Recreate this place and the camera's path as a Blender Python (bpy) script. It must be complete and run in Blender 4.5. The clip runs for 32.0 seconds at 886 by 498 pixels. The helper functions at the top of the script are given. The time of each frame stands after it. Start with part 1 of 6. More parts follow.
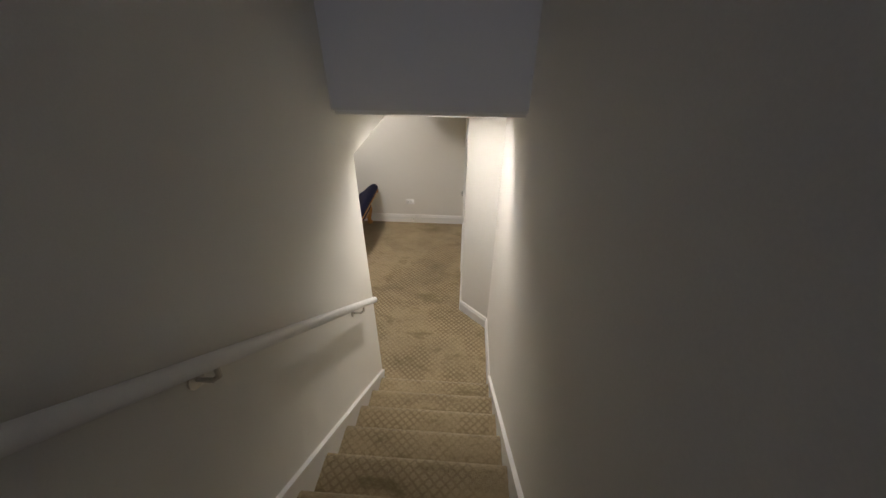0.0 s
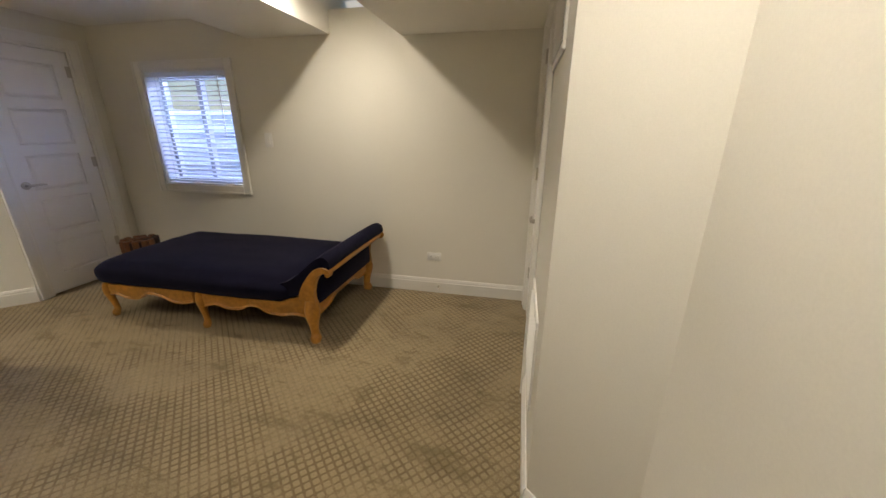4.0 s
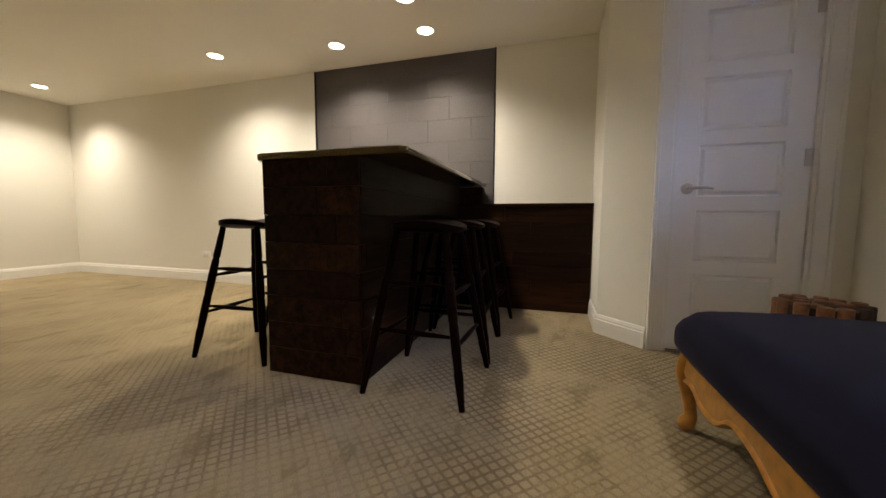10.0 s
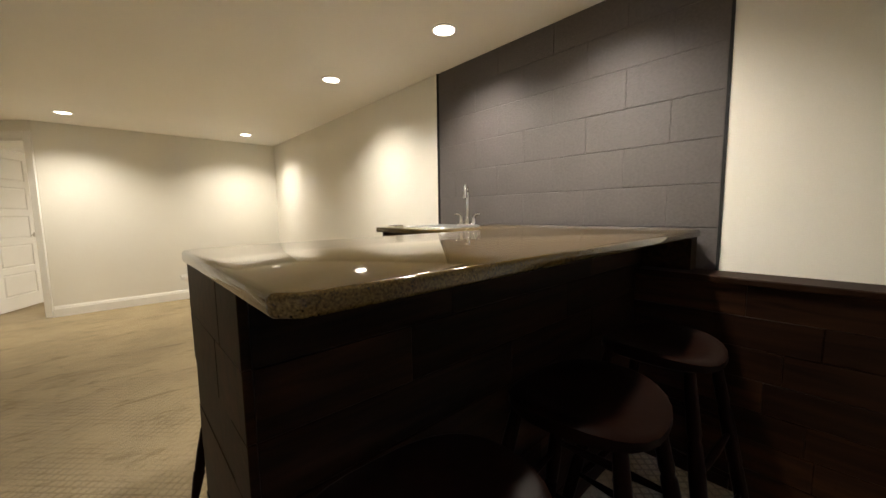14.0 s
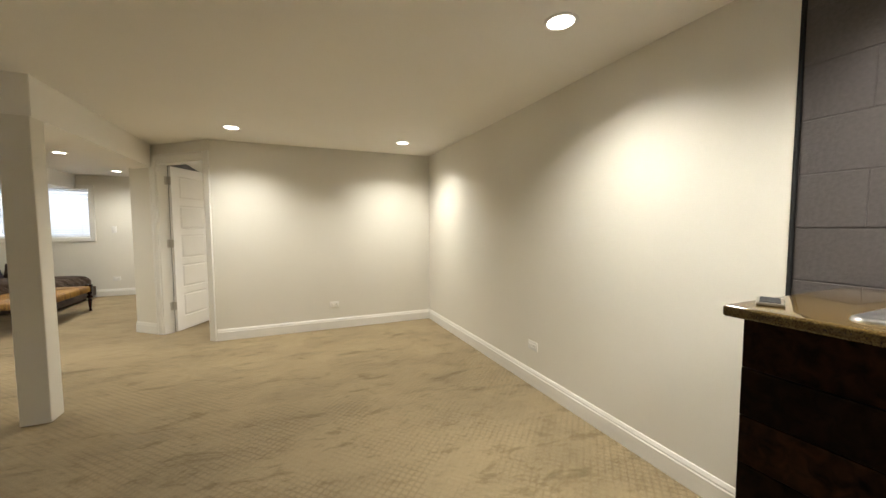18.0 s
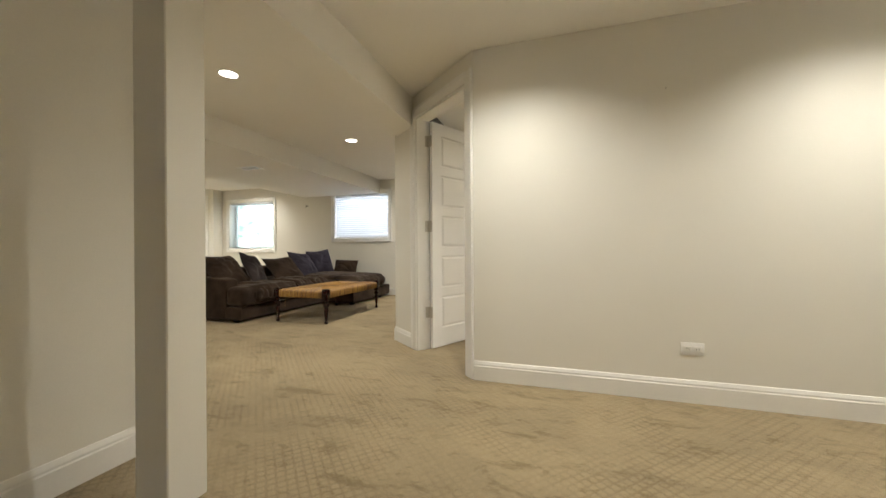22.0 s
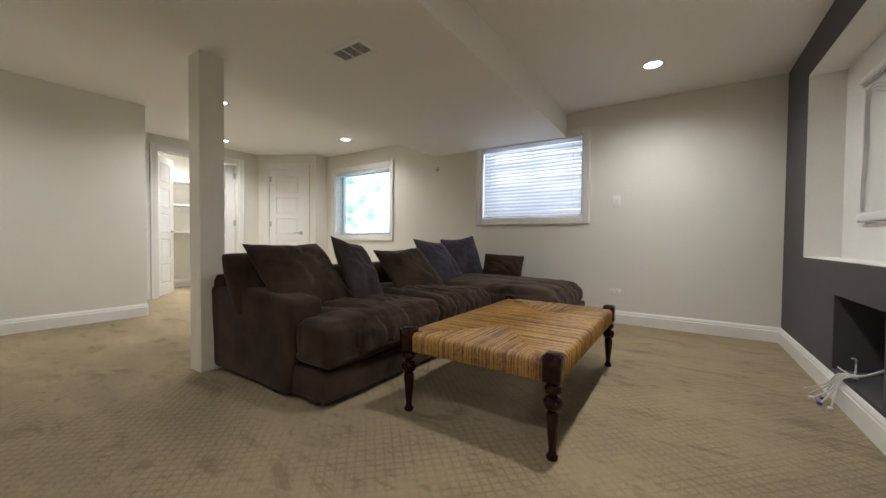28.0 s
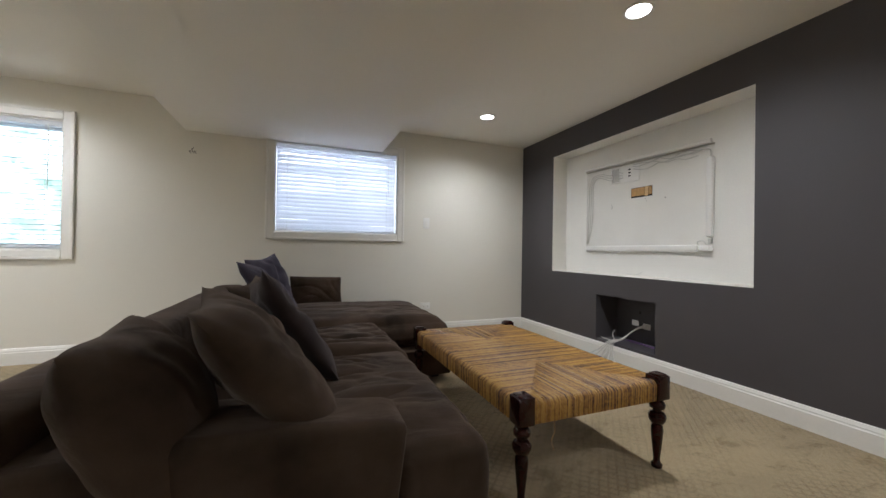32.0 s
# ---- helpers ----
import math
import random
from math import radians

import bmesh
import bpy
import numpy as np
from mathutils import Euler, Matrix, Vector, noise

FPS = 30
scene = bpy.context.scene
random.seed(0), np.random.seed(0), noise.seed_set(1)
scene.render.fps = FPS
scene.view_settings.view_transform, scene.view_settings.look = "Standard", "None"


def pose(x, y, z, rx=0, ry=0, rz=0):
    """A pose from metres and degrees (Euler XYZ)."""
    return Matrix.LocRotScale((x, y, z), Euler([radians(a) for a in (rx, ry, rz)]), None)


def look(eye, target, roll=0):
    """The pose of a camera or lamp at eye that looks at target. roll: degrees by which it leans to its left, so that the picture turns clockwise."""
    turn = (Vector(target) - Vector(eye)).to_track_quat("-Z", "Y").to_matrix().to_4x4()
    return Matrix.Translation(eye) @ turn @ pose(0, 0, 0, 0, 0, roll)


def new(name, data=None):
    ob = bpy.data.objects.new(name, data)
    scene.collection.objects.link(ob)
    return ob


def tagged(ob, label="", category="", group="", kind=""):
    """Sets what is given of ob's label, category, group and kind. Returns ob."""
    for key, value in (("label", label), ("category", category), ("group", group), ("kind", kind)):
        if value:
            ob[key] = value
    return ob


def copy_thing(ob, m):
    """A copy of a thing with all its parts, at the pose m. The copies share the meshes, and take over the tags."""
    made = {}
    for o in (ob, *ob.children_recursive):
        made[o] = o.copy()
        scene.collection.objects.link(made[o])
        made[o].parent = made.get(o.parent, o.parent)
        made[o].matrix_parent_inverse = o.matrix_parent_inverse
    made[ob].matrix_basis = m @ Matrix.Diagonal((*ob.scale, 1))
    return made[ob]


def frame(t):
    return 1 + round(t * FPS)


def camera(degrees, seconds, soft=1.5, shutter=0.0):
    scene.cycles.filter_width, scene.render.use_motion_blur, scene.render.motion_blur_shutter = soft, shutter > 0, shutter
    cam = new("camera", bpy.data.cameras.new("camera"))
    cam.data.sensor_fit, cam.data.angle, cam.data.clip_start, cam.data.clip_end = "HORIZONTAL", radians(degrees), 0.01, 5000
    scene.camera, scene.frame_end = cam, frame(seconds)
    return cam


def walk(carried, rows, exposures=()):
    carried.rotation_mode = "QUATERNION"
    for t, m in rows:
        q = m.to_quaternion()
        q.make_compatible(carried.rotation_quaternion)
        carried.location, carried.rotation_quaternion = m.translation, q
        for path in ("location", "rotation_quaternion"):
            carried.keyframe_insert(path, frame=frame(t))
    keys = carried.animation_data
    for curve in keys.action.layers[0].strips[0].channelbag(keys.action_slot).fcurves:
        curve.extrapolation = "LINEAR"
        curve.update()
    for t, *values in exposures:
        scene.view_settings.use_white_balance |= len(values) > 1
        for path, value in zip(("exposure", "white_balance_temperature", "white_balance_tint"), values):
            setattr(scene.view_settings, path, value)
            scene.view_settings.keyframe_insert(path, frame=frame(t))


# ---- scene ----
cam = camera(101.9, 32.0)
PATH = [
    (0, (0.499, 0.301, 2.734), (0.390, 1.963, 1.628), 0.3),
    (0.5, (0.447, 0.529, 2.582), (0.352, 2.195, 1.479), 0.5),
    (1, (0.442, 0.728, 2.413), (0.348, 2.411, 1.335), 0.4),
    (1.5, (0.461, 0.920, 2.266), (0.363, 2.637, 1.246), 0.3),
    (2, (0.433, 1.169, 2.111), (0.341, 2.917, 1.143), 0.5),
    (2.5, (0.413, 1.367, 1.953), (0.335, 3.160, 1.070), 0.6),
    (4.5, (0.392, 2.405, 1.244), (-0.195, 4.242, 0.714), 0.2),
    (5, (0.292, 2.580, 1.074), (-0.505, 4.367, 0.658), 0.2),
    (5.5, (0.152, 2.750, 0.946), (-0.915, 4.413, 0.634), 0.4),
    (6, (0.010, 2.866, 0.866), (-1.330, 4.333, 0.632), 0.6),
    (6.5, (-0.101, 3.007, 0.781), (-1.696, 4.198, 0.588), 0.9),
    (7, (-0.161, 3.120, 0.718), (-1.941, 4.014, 0.542), 0.8),
    (7.5, (-0.285, 3.320, 0.692), (-2.200, 3.874, 0.526), 0.7),
    (8, (-0.427, 3.339, 0.717), (-2.394, 3.660, 0.554), 0.9),
    (8.5, (-0.610, 3.422, 0.726), (-2.602, 3.495, 0.563), 0.8),
    (9, (-0.802, 3.519, 0.744), (-2.787, 3.340, 0.581), 0.5),
    (9.5, (-0.997, 3.581, 0.766), (-2.954, 3.209, 0.592), 0.4),
    (10, (-1.183, 3.652, 0.793), (-3.084, 3.055, 0.620), 0.3),
    (10.5, (-1.363, 3.731, 0.829), (-3.202, 2.967, 0.646), 0.4),
    (11, (-1.563, 3.782, 0.869), (-3.332, 2.868, 0.685), 0.3),
    (11.5, (-1.748, 3.786, 0.906), (-3.445, 2.744, 0.719), 0.2),
    (12, (-1.939, 3.766, 0.956), (-3.574, 2.629, 0.766), 0.2),
    (12.5, (-2.102, 3.741, 1.005), (-3.673, 2.518, 0.808), 0.0),
    (13, (-2.250, 3.662, 1.059), (-3.759, 2.365, 0.862), 0.1),
    (13.5, (-2.395, 3.581, 1.123), (-3.814, 2.188, 0.910), -1.3),
    (14, (-2.493, 3.452, 1.198), (-3.830, 1.979, 0.994), -0.8),
    (14.5, (-2.542, 3.298, 1.266), (-3.832, 1.784, 1.054), -1.0),
    (16.5, (-2.839, 2.644, 1.324), (-3.801, 0.896, 1.190), 0.1),
    (17, (-2.766, 2.427, 1.339), (-3.674, 0.650, 1.207), -0.1),
    (17.5, (-2.728, 2.216, 1.335), (-3.580, 0.411, 1.212), -0.1),
    (18, (-2.686, 1.961, 1.322), (-3.464, 0.123, 1.197), -0.2),
    (18.5, (-2.695, 1.682, 1.294), (-3.345, -0.206, 1.175), -0.5),
    (19.5, (-2.689, 1.079, 1.232), (-3.028, -0.890, 1.128), 0.1),
    (20, (-2.584, 0.784, 1.169), (-2.801, -1.202, 1.077), -0.1),
    (20.5, (-2.524, 0.528, 1.084), (-2.558, -1.471, 1.036), -0.2),
    (21, (-2.472, 0.279, 1.007), (-2.298, -1.713, 0.981), -0.2),
    (21.5, (-2.402, -0.065, 0.914), (-2.034, -2.031, 0.911), 0.0),
    (22, (-2.424, -0.378, 0.919), (-1.818, -2.284, 0.916), -0.3),
    (22.5, (-2.335, -0.610, 0.958), (-1.547, -2.448, 0.923), -0.8),
    (23, (-2.277, -0.994, 0.931), (-1.281, -2.728, 0.907), -0.8),
    (23.5, (-2.170, -1.271, 0.944), (-1.026, -2.912, 0.916), -0.8),
    (24, (-2.029, -1.497, 0.921), (-0.755, -3.039, 0.890), -0.7),
    (24.5, (-1.866, -1.756, 0.932), (-0.483, -3.201, 0.904), -0.7),
    (25, (-1.674, -2.001, 0.927), (-0.232, -3.386, 0.897), -0.7),
    (25.5, (-1.457, -2.243, 0.934), (0.017, -3.594, 0.895), -0.6),
    (27.5, (-0.398, -2.583, 0.851), (0.875, -4.125, 0.806), 0.7),
    (28, (-0.135, -2.729, 0.864), (0.973, -4.394, 0.815), 0.5),
    (28.5, (0.186, -2.819, 0.864), (1.068, -4.613, 0.821), 0.6),
    (29, (0.442, -2.904, 0.884), (1.098, -4.793, 0.851), 0.7),
    (29.5, (0.667, -3.004, 0.878), (1.079, -4.961, 0.846), 0.7),
    (30, (0.876, -3.075, 0.896), (1.047, -5.068, 0.869), 0.7),
    (30.5, (1.065, -3.096, 0.941), (0.957, -5.093, 0.924), 0.7),
    (31, (1.263, -3.084, 0.957), (0.888, -5.048, 0.964), 1.0),
    (31.5, (1.525, -3.028, 0.964), (0.966, -4.948, 0.975), 1.1),
    (32, (1.793, -2.971, 0.967), (1.060, -4.832, 0.979), 0.9),
]
EXPOSURES = [(0, -0.02, 6000, 16), (1, -0.04, 6250, 14), (2, -0.06, 6450, 11), (4, -0.10, 6850, 12), (6, -0.12, 6950, 12), (9, 0.0, 6900, 12), (13, 0.05, 6700, 11), (17, -0.02, 6300, 10), (21, -0.10, 6100, 9), (23, -0.20, 6250, 10), (25, -0.30, 5750, 9), (28, -0.50, 5700, 13), (32, -0.46, 5450, 13)]
walk(cam, [(t, look(eye, target, roll)) for t, eye, target, roll in PATH], EXPOSURES)

# ---- daylight ----
CEIL, BEAM = 2.31, 2.045
world = bpy.data.worlds.new("sky")
scene.world = world
world.use_nodes = True
wn = world.node_tree.nodes
sky = wn.new("ShaderNodeTexSky")
sky.sky_type, sky.sun_disc = "NISHITA", False
sky.sun_elevation, sky.sun_rotation = radians(38), radians(120)
world.node_tree.links.new(sky.outputs[0], wn["Background"].inputs[0])
wn["Background"].inputs[1].default_value = 0.10
sun_data = bpy.data.lights.new("sun", "SUN")
sun_data.energy, sun_data.angle, sun_data.color = 2.0, radians(0.5), (1.0, 0.95, 0.86)
sun = new("sun", sun_data)
sun.matrix_world = look((10, -6, 12), (0, 0, 0))
scene.view_settings.exposure = 0.0

LAMP_W, LAMP_COLOUR = 152.0, (1.0, 0.93, 0.80)


# ---- materials ----
def material(name, colour, rough=0.6, metal=0.0, grain=None, bump=0.0, stain=None, coat=0.0, emit=None):
    """Principled material; grain: (scale, amount) of fine variation, stain: (scale, amount) of broad variation."""
    m = bpy.data.materials.new(name)
    m.use_nodes = True
    n, l = m.node_tree.nodes, m.node_tree.links
    b = n["Principled BSDF"]
    b.inputs["Base Color"].default_value = (*colour, 1)
    b.inputs["Roughness"].default_value = rough
    b.inputs["Metallic"].default_value = metal
    b.inputs["Coat Weight"].default_value = coat
    co = n.new("ShaderNodeTexCoord")
    col = None
    for pair in (stain, grain):
        if not pair:
            continue
        t = n.new("ShaderNodeTexNoise")
        t.inputs["Scale"].default_value, t.inputs["Detail"].default_value = pair[0], 5
        l.new(co.outputs["Object"], t.inputs["Vector"])
        mr = n.new("ShaderNodeMapRange")
        mr.inputs["From Min"].default_value, mr.inputs["From Max"].default_value = 0.3, 0.7
        mr.inputs["To Min"].default_value, mr.inputs["To Max"].default_value = 1 - pair[1], 1 + pair[1]
        l.new(t.outputs["Fac"], mr.inputs["Value"])
        mx = n.new("ShaderNodeVectorMath")
        mx.operation = "SCALE"
        if col is None:
            mx.inputs[0].default_value = colour
        else:
            l.new(col, mx.inputs[0])
        l.new(mr.outputs[0], mx.inputs["Scale"])
        col = mx.outputs[0]
        if pair is grain and bump:
            bp = n.new("ShaderNodeBump")
            bp.inputs["Strength"].default_value, bp.inputs["Distance"].default_value = bump, 0.004
            l.new(t.outputs["Fac"], bp.inputs["Height"])
            l.new(bp.outputs[0], b.inputs["Normal"])
    if col is not None:
        l.new(col, b.inputs["Base Color"])
    if emit:
        b.inputs["Emission Color"].default_value, b.inputs["Emission Strength"].default_value = (*emit[0], 1), emit[1]
    return m


def nodes_of(m):
    return m.node_tree.nodes, m.node_tree.links, m.node_tree.nodes["Principled BSDF"]


def ramp(n, stops):
    r = n.new("ShaderNodeValToRGB")
    e = r.color_ramp.elements
    while len(e) < len(stops):
        e.new(0.5)
    for k, (p, c) in enumerate(stops):
        e[k].position, e[k].color = p, (*c, 1)
    return r


def mathnode(n, l, op, a, b=None):
    k = n.new("ShaderNodeMath")
    k.operation = op
    for i, v in enumerate((a, b)):
        if v is None:
            continue
        if isinstance(v, (int, float)):
            k.inputs[i].default_value = v
        else:
            l.new(v, k.inputs[i])
    return k.outputs[0]


PAINT = material("wall_paint", (0.750, 0.725, 0.650), 0.75, grain=(220, 0.02), bump=0.05, stain=(1.1, 0.025))
CEILING = material("ceiling_paint", (0.86, 0.84, 0.78), 0.85, grain=(180, 0.02), bump=0.04, stain=(0.8, 0.02))
TRIM = material("white_trim", (0.80, 0.785, 0.74), 0.38, grain=(60, 0.012), stain=(3, 0.02))
DOORW = material("white_door", (0.82, 0.81, 0.79), 0.36, grain=(60, 0.012), stain=(2.5, 0.02))
CHAR = material("charcoal_paint", (0.066, 0.060, 0.064), 0.6, grain=(200, 0.05), bump=0.05, stain=(1.5, 0.06))
NICHE = material("primer_paint", (0.78, 0.765, 0.72), 0.7, grain=(120, 0.03), bump=0.05, stain=(2.2, 0.04))
BLOCK = material("grey_block_paint", (0.077, 0.067, 0.065), 0.68, grain=(70, 0.12), bump=0.55, stain=(3.0, 0.06))
PLASTIC = material("white_plastic", (0.80, 0.79, 0.76), 0.32, stain=(20, 0.01))
SLAT = material("blind_slat", (0.80, 0.80, 0.80), 0.45, stain=(5, 0.015))
sn, sl, sb = SLAT.node_tree.nodes, SLAT.node_tree.links, SLAT.node_tree.nodes["Principled BSDF"]
tr, mxs = sn.new("ShaderNodeBsdfTranslucent"), sn.new("ShaderNodeMixShader")
tr.inputs[0].default_value, mxs.inputs[0].default_value = (0.80, 0.82, 0.85, 1), 0.45
sl.new(sb.outputs[0], mxs.inputs[1]), sl.new(tr.outputs[0], mxs.inputs[2])
sl.new(mxs.outputs[0], sn["Material Output"].inputs["Surface"])
NICKEL = material("satin_nickel", (0.55, 0.52, 0.47), 0.30, 1.0, grain=(300, 0.05))
CHROME = material("chrome", (0.85, 0.85, 0.86), 0.07, 1.0)
STEEL = material("brushed_steel", (0.60, 0.60, 0.60), 0.28, 1.0, grain=(400, 0.06))
DARKWOOD = material("dark_turned_wood", (0.022, 0.0045, 0.003), 0.13, grain=(40, 0.25), stain=(6, 0.25))
DARKWOOD.node_tree.nodes["Principled BSDF"].inputs["Specular IOR Level"].default_value = 0.3
STOOL = material("espresso_stool_wood", (0.0060, 0.0022, 0.0014), 0.34, grain=(45, 0.25), bump=0.08, stain=(6, 0.25))
STOOL.node_tree.nodes["Principled BSDF"].inputs["Specular IOR Level"].default_value = 0.07
STOOL.node_tree.nodes["Principled BSDF"].inputs["IOR"].default_value = 1.22
OAK = material("honey_oak", (0.42, 0.190, 0.032), 0.40, grain=(38, 0.18), bump=0.08, stain=(7, 0.15), coat=0.2)
BLACK = material("black_void", (0.008, 0.008, 0.009), 0.8)
CABLE = material("white_cable", (0.62, 0.61, 0.58), 0.45)
GREYWIRE = material("grey_wire", (0.52, 0.51, 0.48), 0.45)
BLUEPLUG = material("blue_plug", (0.03, 0.05, 0.25), 0.4)
RAWWOOD = material("raw_pine", (0.50, 0.30, 0.11), 0.7, grain=(60, 0.2))
RAWPALE = material("pale_pine", (0.66, 0.46, 0.22), 0.7, grain=(60, 0.15))
# box plastic with its inner shade put into the colour
BOXGREY = material("box_shade_grey", (0.50, 0.50, 0.47), 0.6, stain=(20, 0.05))
PURPLE = material("purple_wire", (0.16, 0.07, 0.22), 0.5)
LENS = material("lamp_lens", (1, 1, 1), 0.5, emit=((1.0, 0.93, 0.80), 14.0))
GLASS = material("window_glass", (1, 1, 1), 0.02)
GLASS.node_tree.nodes["Principled BSDF"].inputs["Transmission Weight"].default_value = 1.0
GLASS.node_tree.nodes["Principled BSDF"].inputs["IOR"].default_value = 1.1
VINYL = material("white_vinyl", (0.74, 0.75, 0.78), 0.35)
WELL = material("galvanised_well", (0.62, 0.66, 0.72), 0.6, 0.0, grain=(30, 0.1), stain=(4, 0.12))
GRAVEL = material("gravel", (0.35, 0.33, 0.30), 0.9, grain=(60, 0.4), bump=0.6)
GRASS = material("lawn", (0.06, 0.10, 0.03), 0.9, grain=(90, 0.5), stain=(0.6, 0.3))


def carpet_material():
    """Loop carpet with a small lattice of raised cut squares, trodden in broad patches."""
    m = material("carpet", (0.3, 0.25, 0.18), 0.95)
    n, l, b = nodes_of(m)
    geo = n.new("ShaderNodeNewGeometry")
    mp = n.new("ShaderNodeMapping")
    mp.inputs["Rotation"].default_value = (0, 0, radians(45))
    mp.inputs["Scale"].default_value = (1 / 0.0365, 1 / 0.0365, 1)
    l.new(geo.outputs["Position"], mp.inputs["Vector"])
    sep = n.new("ShaderNodeSeparateXYZ")
    l.new(mp.outputs[0], sep.inputs[0])
    fx = mathnode(n, l, "FRACT", sep.outputs["X"])
    fy = mathnode(n, l, "FRACT", sep.outputs["Y"])
    dx = mathnode(n, l, "ABSOLUTE", mathnode(n, l, "SUBTRACT", fx, 0.5))
    dy = mathnode(n, l, "ABSOLUTE", mathnode(n, l, "SUBTRACT", fy, 0.5))
    far = mathnode(n, l, "POWER", mathnode(n, l, "ADD", mathnode(n, l, "POWER", dx, 5.0), mathnode(n, l, "POWER", dy, 5.0)), 0.2)
    cell = n.new("ShaderNodeMapRange")
    cell.interpolation_type = "SMOOTHSTEP"
    cell.inputs["From Min"].default_value, cell.inputs["From Max"].default_value = 0.29, 0.45
    cell.inputs["To Min"].default_value, cell.inputs["To Max"].default_value = 1, 0
    l.new(far, cell.inputs["Value"])

    def cloud(scale, detail, rough, lo, hi, a, b, stretch=None, warp=0.0):
        t = n.new("ShaderNodeTexNoise")
        t.inputs["Scale"].default_value, t.inputs["Detail"].default_value, t.inputs["Roughness"].default_value = scale, detail, rough
        t.inputs["Distortion"].default_value = warp
        if stretch:
            k = n.new("ShaderNodeMapping")
            k.inputs["Rotation"].default_value, k.inputs["Scale"].default_value = (0, 0, radians(stretch[0])), (stretch[1], stretch[2], 1)
            l.new(geo.outputs["Position"], k.inputs["Vector"])
            l.new(k.outputs[0], t.inputs["Vector"])
        else:
            l.new(geo.outputs["Position"], t.inputs["Vector"])
        mr = n.new("ShaderNodeMapRange")
        mr.interpolation_type = "SMOOTHSTEP"
        mr.inputs["From Min"].default_value, mr.inputs["From Max"].default_value = lo, hi
        mr.inputs["To Min"].default_value, mr.inputs["To Max"].default_value = a, b
        l.new(t.outputs["Fac"], mr.inputs["Value"])
        return mr.outputs[0]

    trod = cloud(1.9, 6, 0.68, 0.42, 0.57, 0.30, 1.0, warp=0.4)
    # the bar room is walked on most: the lattice is flattened there
    wear = n.new("ShaderNodeMapRange")
    wear.inputs["From Min"].default_value, wear.inputs["From Max"].default_value = 0.8, 2.9
    wear.inputs["To Min"].default_value, wear.inputs["To Max"].default_value = 0.36, 0.80
    place = n.new("ShaderNodeSeparateXYZ")
    l.new(geo.outputs["Position"], place.inputs[0])
    l.new(place.outputs["Y"], wear.inputs["Value"])
    trod = mathnode(n, l, "MULTIPLY", trod, wear.outputs[0])
    blotch = mathnode(n, l, "MULTIPLY", cloud(3.6, 6, 0.66, 0.33, 0.46, 0.0, 1.0, (25, 0.8, 1.9), 0.5), cloud(9.5, 7, 0.72, 0.32, 0.47, 0.15, 1.0, (60, 1.0, 2.0), 0.4))
    streak = cloud(1.3, 5, 0.6, 0.33, 0.62, 0.88, 1.08, (35, 1.0, 2.0), 0.5)
    tuft = cloud(260, 3, 0.5, 0.2, 0.8, 0.66, 1.34)
    fine = cloud(420, 2, 0.5, 0.2, 0.8, 0.0, 1.0)
    groove = mathnode(n, l, "MULTIPLY", mathnode(n, l, "SUBTRACT", 1.0, cell.outputs[0]), trod)
    c1 = n.new("ShaderNodeMix")
    c1.data_type = "RGBA"
    c1.inputs["A"].default_value, c1.inputs["B"].default_value = (0.346, 0.270, 0.158, 1), (0.152, 0.103, 0.049, 1)
    l.new(groove, c1.inputs["Factor"])
    sc = n.new("ShaderNodeVectorMath")
    sc.operation = "SCALE"
    c2 = n.new("ShaderNodeMix")
    c2.data_type = "RGBA"
    c2.inputs["A"].default_value = (0.160, 0.119, 0.053, 1)
    l.new(mathnode(n, l, "ADD", mathnode(n, l, "MULTIPLY", blotch, 0.64), 0.34), c2.inputs["Factor"])
    l.new(c1.outputs["Result"], c2.inputs["B"])
    l.new(c2.outputs["Result"], sc.inputs[0])
    l.new(mathnode(n, l, "MULTIPLY", streak, tuft), sc.inputs["Scale"])
    l.new(sc.outputs[0], b.inputs["Base Color"])
    b.inputs["Sheen Weight"].default_value = 0.15
    b.inputs["Specular IOR Level"].default_value = 0.08
    h = mathnode(n, l, "ADD", mathnode(n, l, "MULTIPLY", groove, -0.8), mathnode(n, l, "MULTIPLY", fine, 0.6))
    bp = n.new("ShaderNodeBump")
    bp.inputs["Strength"].default_value, bp.inputs["Distance"].default_value = 0.7, 0.005
    l.new(h, bp.inputs["Height"])
    l.new(bp.outputs[0], b.inputs["Normal"])
    return m


def granite_material():
    m = material("brown_granite", (0.2, 0.12, 0.06), 0.07)
    n, l, b = nodes_of(m)
    co = n.new("ShaderNodeTexCoord")
    v = n.new("ShaderNodeTexVoronoi")
    v.inputs["Scale"].default_value = 330
    l.new(co.outputs["Object"], v.inputs["Vector"])
    t = n.new("ShaderNodeTexNoise")
    t.inputs["Scale"].default_value, t.inputs["Detail"].default_value = 260, 5
    l.new(co.outputs["Object"], t.inputs["Vector"])
    sep = n.new("ShaderNodeSeparateXYZ")
    l.new(v.outputs["Color"], sep.inputs[0])
    mix = mathnode(n, l, "ADD", mathnode(n, l, "MULTIPLY", sep.outputs[0], 0.20), mathnode(n, l, "MULTIPLY", t.outputs["Fac"], 0.80))
    r = ramp(n, [(0.30, (0.018, 0.010, 0.005)), (0.40, (0.058, 0.035, 0.011)), (0.53, (0.086, 0.056, 0.018)), (0.76, (0.135, 0.094, 0.034))])
    l.new(mix, r.inputs[0])
    l.new(r.outputs[0], b.inputs["Base Color"])
    b.inputs["Coat Weight"].default_value = 0.1
    b.inputs["Coat Roughness"].default_value = 0.04
    return m


